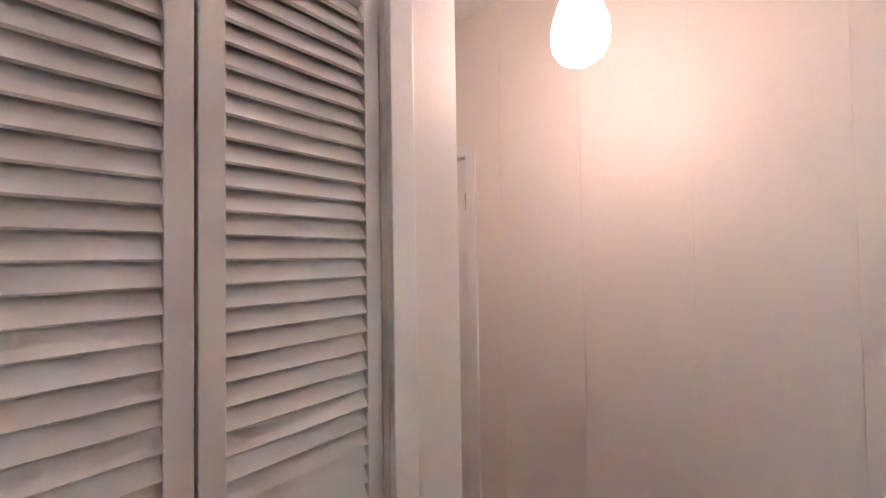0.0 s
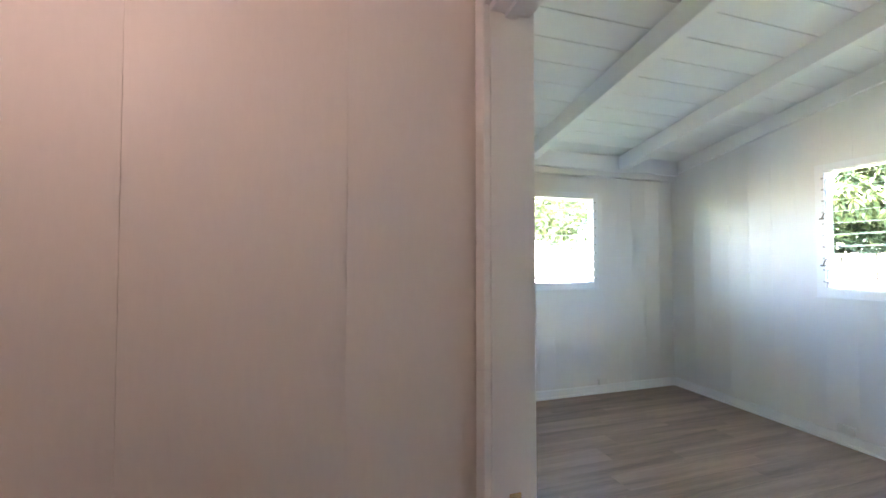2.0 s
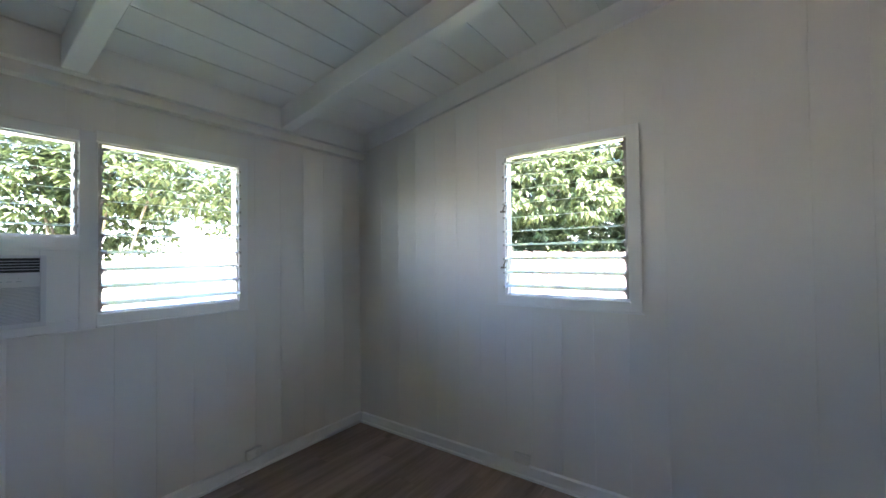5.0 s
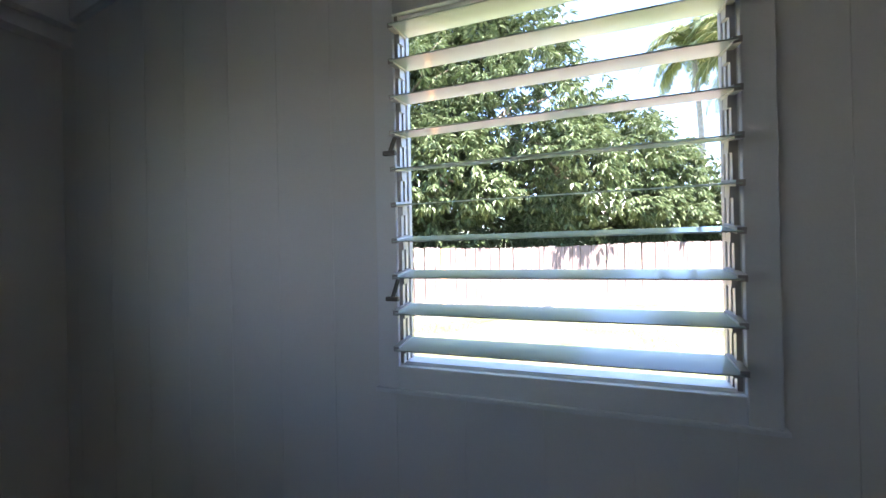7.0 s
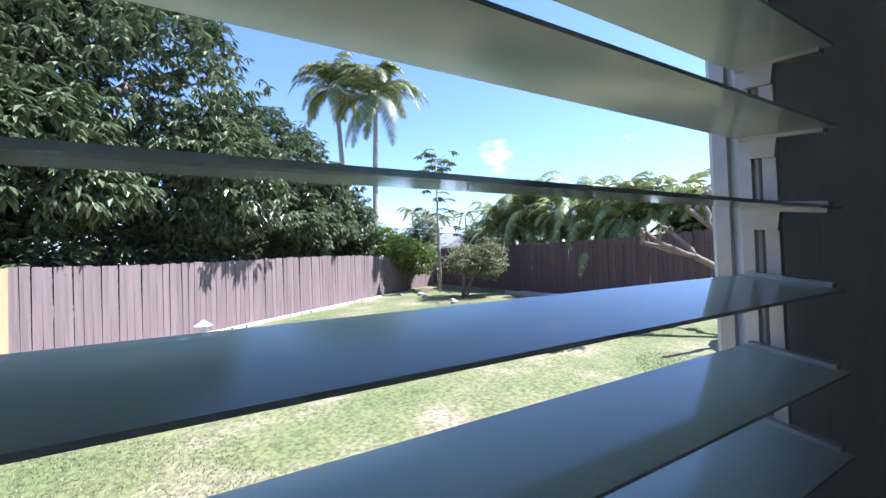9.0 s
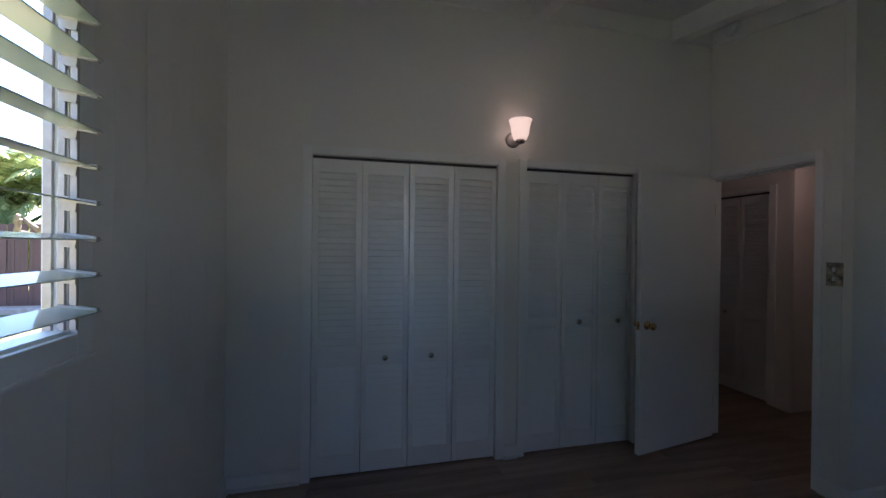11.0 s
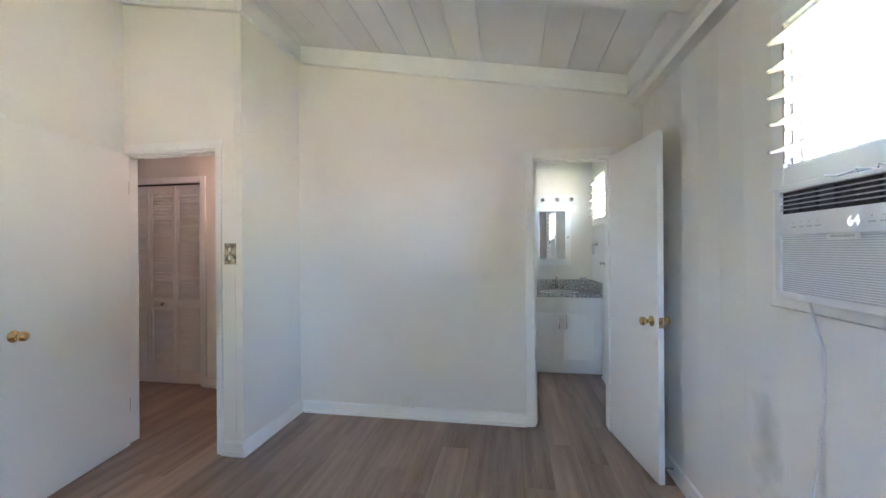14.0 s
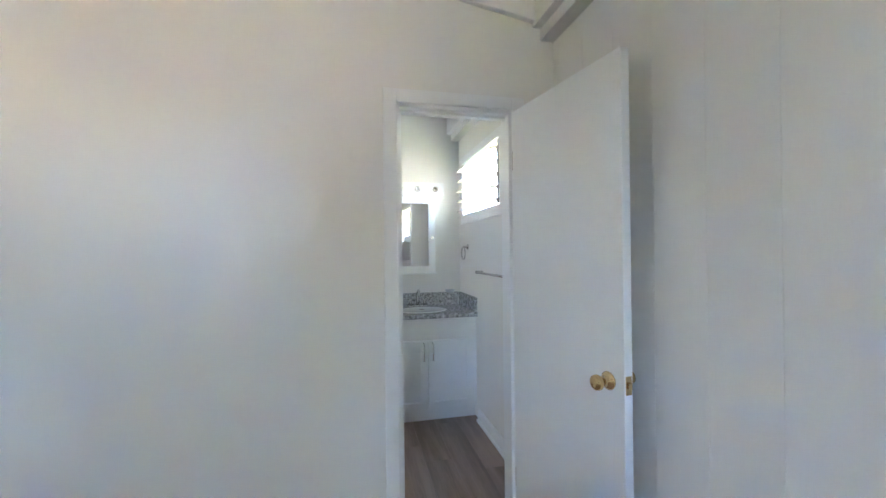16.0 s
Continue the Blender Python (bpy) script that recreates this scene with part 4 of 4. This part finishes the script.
random.seed(11)
for label, base, blobs, cnt in (
        ("large dense mango tree overhanging the fence", (17.0, 6.5, GZ), [((16.5, 7.5, 6.0), 4.6, 1.1), ((17.6, 3.4, 6.6), 4.0, 1.15), ((14.6, 5.0, 4.0), 2.6, 0.9), ((17.2, 1.4, 4.0), 2.8, 0.9), ((13.6, 8.0, 4.6), 3.2, 1.0), ((18, 5, 9.2), 3.0, 0.8), ((15.2, 6.2, 1.6), 2.2, 0.8), ((17.6, 3.0, 1.6), 2.2, 0.8), ((19.3, 0.8, 1.5), 2.0, 0.8), ((13.6, 8.4, 1.7), 2.2, 0.8), ((11.6, 7.9, 3.4), 1.3, 0.6), ((13.0, 5.6, 3.1), 1.1, 0.5), ((14.6, 3.4, 3.2), 1.2, 0.6), ((16.4, 1.2, 3.0), 1.1, 0.5)], 15000),
        ("leafy mango tree behind the board fence", (21.4, -0.4, GZ), [((20.6, -0.6, 4.6), 3.0, 1.1), ((21.8, -2.6, 4.0), 2.4, 1.0), ((20.0, -1.4, 2.9), 2.0, 0.8), ((22.4, -4.0, 3.0), 1.8, 0.9), ((21.2, -1.4, 1.4), 1.9, 0.8), ((22.6, -3.6, 1.4), 1.6, 0.8), ((18.4, -1.2, 2.9), 1.0, 0.5), ((20.0, -3.0, 2.8), 0.9, 0.5)], 6500)):
    t = thing("tree", label, "tree", "", (0, 0, 0))
    bm = bmesh.new()
    b = Vector(base)
    fork = limb(bm, b, b + Vector((0, -0.2, 1.9)), 0.36, 0.26, 0.08)
    for c, r, sq in blobs:
        if c[2] < 3.9:
            continue
        end = limb(bm, fork, Vector(c), 0.20, 0.06, 0.3)
        for k in range(5):
            limb(bm, end, Vector(c) + Vector((rnd(-1, 1), rnd(-1, 1), rnd(-0.8, 0.8))) * r * 0.7, 0.06, 0.015, 0.15)
    part("trunk", bm, "bark", t, "grey-brown trunk and limbs", True)
    crown("crown", blobs, cnt, "mango", t, 0.31, 0.088, 0.8, 8)


def frond(V, F, base, d, length, droop, leaf_len, n=26, width=0.05):
    """A feather frond: leaflets in pairs along a drooping rib."""
    up = Vector((0, 0, 1))
    p, v = Vector(base), d.normalized()
    step = length / n
    for k in range(n):
        v = (v - up * droop * (0.4 + 1.6 * k / n) / n).normalized()
        q = p + v * step
        s = v.cross(up).normalized()
        i = len(V)
        V += [tuple(p + s * 0.015), tuple(p - s * 0.015), tuple(q - s * 0.012), tuple(q + s * 0.012)]
        F.append((i, i + 1, i + 2, i + 3))
        ll = leaf_len * (math.sin(math.pi * (0.12 + 0.86 * k / n)) * 0.9 + 0.1)
        if k > 2:
            for sg in (1, -1):
                e = (s * sg + v * 0.7 - up * rnd(0.15, 0.6)).normalized()
                j = len(V)
                m1, tip = q + e * ll * 0.5, q + e * ll - up * ll * 0.22
                w = v * width * 0.5
                V += [tuple(q - w), tuple(q + w), tuple(m1 + w), tuple(m1 - w), tuple(tip)]
                F += [(j, j + 1, j + 2, j + 3), (j + 3, j + 2, j + 4)]
        p = q


def palm(label, at, height, lean, radius, fronds, material, stems=1, lift=0.75, droop=1.5, leaf_len=0.55, seed=1, r0=0.16):
    random.seed(seed)
    t = thing("palm_tree", label, "palm tree", "", (0, 0, 0))
    V, F = [], []
    bm = bmesh.new()
    for s in range(stems):
        b = Vector(at) + Vector((rnd(-0.6, 0.6), rnd(-0.6, 0.6), 0)) * (stems > 1)
        h = height * (1 if stems == 1 else rnd(0.55, 1.0))
        topp = b + Vector((lean[0] + rnd(-0.3, 0.3) * (stems > 1), lean[1] + rnd(-0.3, 0.3) * (stems > 1), h))
        pts = [b.lerp(topp, k / 8) + Vector((lean[0], lean[1], 0)) * (-0.35 * math.sin(math.pi * k / 8)) for k in range(9)]
        tube(pts, [r0 * (1.15 - 0.45 * k / 8) for k in range(9)], 8, bm)
        for k in range(fronds):
            a = 2 * math.pi * k / fronds + rnd(-0.25, 0.25)
            e = rnd(-0.25, 1.0) * lift + 0.15
            frond(V, F, topp, Vector((math.cos(a), math.sin(a), e * 1.4)), radius * rnd(0.8, 1.15), droop, leaf_len, 30, 0.11 if stems == 1 else 0.07)
    part("trunk", bm, "palebark", t, "", True)
    quads("crown", V, F, material, t)


palm("tall coconut palm with windblown fronds", (27.6, -7.4, GZ), 12.4, (0.9, -0.6), 4.0, 34, "palm", 1, 1.5, 2.3, 0.8, 3, 0.20)
palm("coconut palm standing behind the mango tree", (30.5, -6.3, GZ), 13.4, (0.3, 0.4), 3.7, 30, "palm", 1, 1.5, 2.3, 0.75, 4, 0.20)
for k, (x, y, h) in enumerate(((20.6, -12.4, 3.4), (19.0, -12.8, 4.2), (17.2, -12.3, 3.6), (15.4, -12.8, 4.0), (13.6, -12.3, 3.3), (22.2, -13.0, 3.0), (11.8, -12.6, 3.4), (10.2, -12.4, 2.8))):
    palm("clump of green areca palms behind the dark fence", (x, y, GZ), h * 0.95, (0, 0), h * 0.68, 11, "areca", 6, 3.2, 2.6, 0.46, 20 + k, 0.05)
for k, (x, y, h) in enumerate(((46, -19, 7.0), (40, -26, 6.5), (52, -30, 7.5), (38, -17.5, 5.4))):
    palm("distant palm tree beyond the fences", (x, y, GZ), h, (0.2, 0.1), 2.6, 14, "palm", 1, 0.7, 1.6, 0.5, 40 + k, 0.15)

# papaya: thin pale trunk with a small open crown
random.seed(5)
pt = thing("tree", "slender papaya tree with a pale trunk", "tree", "", (0, 0, 0))
part("trunk", tube([(20.5, -8.0, GZ), (20.5, -8.02, 1.4), (20.55, -8.0, 3.6), (20.6, -8.05, 6.2)], [0.075, 0.07, 0.055, 0.04], 10), "palebark", pt, "", True)
V, F = [], []
for k in range(48):
    a, hz = rnd(0, 6.28), rnd(2.4, 6.0) if k > 26 else rnd(5.0, 6.5)
    d = Vector((math.cos(a), math.sin(a), rnd(-0.1, 0.7))).normalized()
    o = Vector((20.58, -8.04, hz))
    e = o + d * rnd(0.5, 0.9)
    i = len(V)
    V += [tuple(o), tuple(o + Vector((0, 0, 0.03))), tuple(e)]
    F.append((i, i + 1, i + 2))
    for j in range(7):
        b = a + (j - 3) * 0.5
        leaf(V, F, e, Vector((math.cos(b), math.sin(b), -0.35)).normalized(), Vector((0, 0, 1)), rnd(0.35, 0.5), 0.16)
quads("crown", V, F, "mango", pt)


def bush(label, at, w, h, count, material, length, width, stems, seed, droop=0.3, per=5):
    random.seed(seed)
    t = thing("bush", label, "bush", "", (0, 0, 0))
    x, y = at
    blobs = [((x + rnd(-0.3, 0.3) * w, y + rnd(-0.3, 0.3) * w, GZ + h * rnd(0.45, 0.75)), w * rnd(0.26, 0.36), h / w * 0.9) for _ in range(5)]
    bm = bmesh.new()
    for k in range(stems):
        limb(bm, (x + rnd(-0.12, 0.12), y + rnd(-0.12, 0.12), GZ - 0.05), Vector(blobs[k % 5][0]) + Vector((0, 0, 0.3 * h)), 0.035, 0.008, 0.06)
    part("stem", bm, "bark", t, "", True)
    crown("crown", blobs, count, material, t, length, width, droop, per, 0.2)


bush("loose pale-green flowering bush on the lawn", (17.9, -7.7), 3.0, 2.6, 1700, "bush", 0.13, 0.05, 9, 31)
bush("leafy shrub at the end of the yard", (22.8, -7.2), 3.2, 2.9, 1300, "lime", 0.2, 0.08, 6, 32)
bush("dense shrub behind the fence corner", (24.2, -4.6), 3.6, 4.2, 1500, "mango", 0.2, 0.07, 6, 33)
bush("bushy shrub behind the end fence", (26.6, -7.5), 4.0, 4.0, 1400, "lime", 0.22, 0.09, 6, 34)
bush("tall mixed shrub beyond the end fence", (27.5, -10.5), 4.5, 4.6, 1400, "mango", 0.22, 0.09, 6, 51)
bush("tall mixed shrub beyond the dark fence", (24.0, -13.0), 4.2, 4.4, 1400, "areca", 0.22, 0.09, 6, 52)
for k in range(6):
    q = FA.lerp(FB, 0.10 + 0.17 * k) + FN * 1.5
    bush("dense dark understorey shrub behind the board fence", (q.x, q.y), 3.4, 3.3, 1000, "mango", 0.22, 0.08, 5, 60 + k)
bush("tall green hedge outside the north windows", (3.6, 9.0), 5.0, 5.2, 3200, "mango", 0.2, 0.07, 8, 35)
bush("leafy green tree outside the north windows", (-0.8, 9.5), 5.0, 5.0, 2600, "lime", 0.22, 0.08, 8, 36)
bush("leafy hedge beyond the north fence", (8.2, 13.0), 5.5, 5.5, 2400, "mango", 0.22, 0.08, 8, 37)
board_fence("board fence outside the north windows, coloured pale for sunlight", Vector((-6, 7.4, 0)), Vector((8.2, 10.3, 0)), GZ, 1.75, "palefence", 0.16)

random.seed(8)
gc = thing("ground_cover", "low clump of broad grey-green leaves on the lawn", "plant", "", (0, 0, 0))
V, F = [], []
for _ in range(1500):
    a, r = rnd(0, 6.283), math.sqrt(random.random())
    x, y = 10.1 + 1.15 * r * math.cos(a) + 0.15 * math.sin(3 * a), -4.0 + 1.2 * r * math.sin(a)
    z = GZ + 0.05 + 0.26 * (1 - r * r) * rnd(0.6, 1.1)
    b = rnd(0, 6.283)
    leaf(V, F, Vector((x, y, z)), Vector((math.cos(b), math.sin(b), rnd(-0.2, 0.4))).normalized(), Vector((0, 0, 1)), rnd(0.09, 0.16), rnd(0.07, 0.11))
quads("foliage", V, F, "clump", gc)

random.seed(9)
pl = thing("tree", "bare gnarled plumeria tree with stubby branches", "tree", "", (0, 0, 0))
bm = bmesh.new()
b0 = Vector((7.6, -7.9, GZ - 0.05))
f0 = limb(bm, b0, b0 + Vector((0.05, 0.1, 0.9)), 0.14, 0.11, 0.04)
for dx, dy, dz in ((0.7, 0.6, 0.7), (-0.5, 0.5, 0.9), (0.3, -0.6, 0.8), (0.55, 0.05, 1.2)):
    e = limb(bm, f0, f0 + Vector((dx, dy, dz)), 0.085, 0.06, 0.07, 5)
    for k in range(3):
        g = limb(bm, e, e + Vector((dx * 0.6 + rnd(-0.4, 0.4), dy * 0.6 + rnd(-0.4, 0.4), rnd(0.3, 0.75))), 0.055, 0.045, 0.06, 4)
        for j in range(2):
            limb(bm, g, g + Vector((rnd(-0.25, 0.25), rnd(-0.25, 0.25), rnd(0.12, 0.3))), 0.045, 0.035, 0.03, 3)
part("trunk", bm, "bark", pl, "", True)


def rock(label, x, y, s, seed):
    bm = bmesh.new()
    bmesh.ops.create_icosphere(bm, subdivisions=2, radius=s)
    for v in bm.verts:
        v.co *= 0.8 + 0.45 * noise.noise(v.co / s * 1.3 + Vector((seed, 0, 0)))
        v.co.z *= 0.6
    ob = link("stone", bm, "rock", None, "", True)
    ob.location = (x, y, GZ + s * 0.25)
    tagged(ob, label, "stone", "garden stones")


for k, (x, y, s) in enumerate(((16.2, -6.2, 0.16), (17.0, -6.6, 0.12), (9.3, -5.9, 0.10), (19.8, -6.6, 0.2), (19.0, -6.4, 0.15), (20.3, -5.9, 0.12))):
    rock("small grey garden stone lying on the lawn", x, y, s, k)
ln = thing("stone_lantern", "small pale stone garden lantern beside the fence", "lantern", "", (14.9, 1.5, GZ))
part("base", lathe([(0.13, 0), (0.12, 0.05), (0.07, 0.07), (0.07, 0.18)], 16), "hwall", ln)
part("cap", lathe([(0.10, 0.18), (0.11, 0.26), (0.20, 0.28), (0.08, 0.36), (0.03, 0.40)], 16), "hwall", ln)
bm = bmesh.new()
for k in range(40):
    p = FA.lerp(FB, 0.12 + 0.84 * k / 40) + FN * (-0.42 - 0.06 * math.sin(k * 0.9))
    box(bm, -0.20, 0.20, -0.04, 0.04, -0.05, 0.07, bevel=0.01, m=pose(p.x, p.y, GZ, 0, 0, math.degrees(math.atan2(FD.y, FD.x)) + rnd(-3, 3)))
ed = thing("garden_edging", "row of pale edging stones along the fence", "garden edging", "", (0, 0, 0))
tagged(part("stone", bm, "rock", ed), kind="stuff")

hs = thing("house", "pale neighbouring house with a grey shingle roof", "house", "", (66, -36, GZ))
part("wall", boxes((-5, 5, -4, 4, 0, 3.4)), "hwall", hs)
part("roof", prism([(-5.0, 3.3), (5.0, 3.3), (0, 6.0)], "x", -5.8, 5.8), "roof", hs)
for k in range(3):
    w = part("window", boxes((-5.06, -4.98, -3 + k * 2.2, -1.8 + k * 2.2, 1.2, 2.5)), "white", hs)
    part("pane", boxes((-5.08, -5.062, -2.9 + k * 2.2, -1.9 + k * 2.2, 1.3, 2.4)), "glazing", w)

# lawn blades on the near part of the yard
rng = np.random.default_rng(4)
N = 260000
gx, gy = rng.uniform(5.2, 17.5, N), rng.uniform(-9.3, 6.0, N)
keep = ((gx - FA.x) * FN.x + (gy - FA.y) * FN.y < -0.9)
gx, gy = gx[keep], gy[keep]
V, F = [], []
for x, y in zip(gx.tolist(), gy.tolist()):
    if noise.noise(Vector((x * 0.55, y * 0.55, 3))) < 0.02:
        continue
    a, h, w = rnd(0, 6.28), rnd(0.012, 0.032), 0.006
    dx, dy = math.cos(a), math.sin(a)
    z = GZ - 0.005
    i = len(V)
    V += [(x - dx * w, y - dy * w, z), (x + dx * w, y + dy * w, z), (x - dy * h * 0.7, y + dx * h * 0.7, z + h)]
    F.append((i, i + 1, i + 2))
tagged(quads("grass", V, F, "grass", None), "short patchy dry lawn grass", "grass", "", "stuff")

# ---- pieces of walls and floor ----
def panel_boards_y(wall, x0, x1, y, side, holes, top, material, pitch=0.2, phase=0.0):
    """Tongue boards on a wall along x, each cut round the holes."""
    x = x0 + phase
    cuts = [x0]
    while x < x1 - 0.02:
        if x > x0 + 0.02:
            cuts.append(x)
        x += pitch
    cuts.append(x1)
    a, b = sorted((y, y + side * 0.004))
    for u, v in zip(cuts, cuts[1:]):
        edges = sorted({u, v, *[h[k] for h in holes for k in (0, 1) if u < h[k] < v]})
        bm = bmesh.new()
        for e, f in zip(edges, edges[1:]):
            zs = [0.0]
            for h in sorted([h for h in holes if h[0] <= e + 1e-6 and h[1] >= f - 1e-6], key=lambda h: h[2]):
                zs += [h[2], h[3]]
            zs.append(top)
            for k in range(0, len(zs), 2):
                if zs[k + 1] - zs[k] > 0.002:
                    box(bm, e + (0.0005 if e == u else 0), f - (0.0005 if f == v else 0), a, b, zs[k], zs[k + 1])
        part("board", bm, material, wall)


panel_boards_y(wall_n, WX, EX, NY, -1, [NWIN1, NWIN2, ACHOLE], 2.455, "wall", 0.2, 0.05)
panel_boards_y(wall_p, BX, JX - DW, -0.12, -1, [(-1.78, -1.10, 0, 2.0)], 2.75, "hallwall", 0.405, 0.1)
# east wall boards, by turning the same routine
for u in range(19):
    y0, y1 = SY + 0.0 + u * 0.2 - 0.06, SY + (u + 1) * 0.2 - 0.06
    y0, y1 = max(y0, SY), min(y1, NY)
    if y1 - y0 < 0.01:
        continue
    bm = bmesh.new()
    es = sorted({y0, y1, *[e for e in EWIN[:2] if y0 < e < y1]})
    for e, f in zip(es, es[1:]):
        ee, ff = e + (0.0005 if e == y0 else 0), f - (0.0005 if f == y1 else 0)
        if e >= EWIN[0] - 1e-6 and f <= EWIN[1] + 1e-6:
            box(bm, EX - 0.004, EX, ee, ff, 0, EWIN[2])
            box(bm, EX - 0.004, EX, ee, ff, EWIN[3], ceil(ff) - 0.02)
        else:
            box(bm, EX - 0.004, EX, ee, ff, 0, ceil(ff) - 0.02)
    part("board", bm, "wall", wall_e)

floor = structure(link("floor", boxes((BX - 0.1, EX + 0.1, -3.5, NY + 0.1, -0.15, -0.004)), "gap"))
PW, PL = 0.178, 1.22
pm = bpy.data.meshes.new("plank")
bm = boxes((0, PL - 0.0014, 0, PW - 0.0014, -0.008, 0))
bm.to_mesh(pm)
bm.free()
pm.materials.append(M["floor"])
random.seed(2)
r = 0
y = NY - PW
while y > -3.45:
    off = (r * 0.437 + 0.13 * (r % 3)) % 1
    x = BX - off * PL
    xe = EX if y > SY - 0.7 else JX
    while x < xe:
        p = new("plank", pm)
        p.parent, p.location = floor, (x, y, 0)
        x += PL
    y -= PW
    r += 1
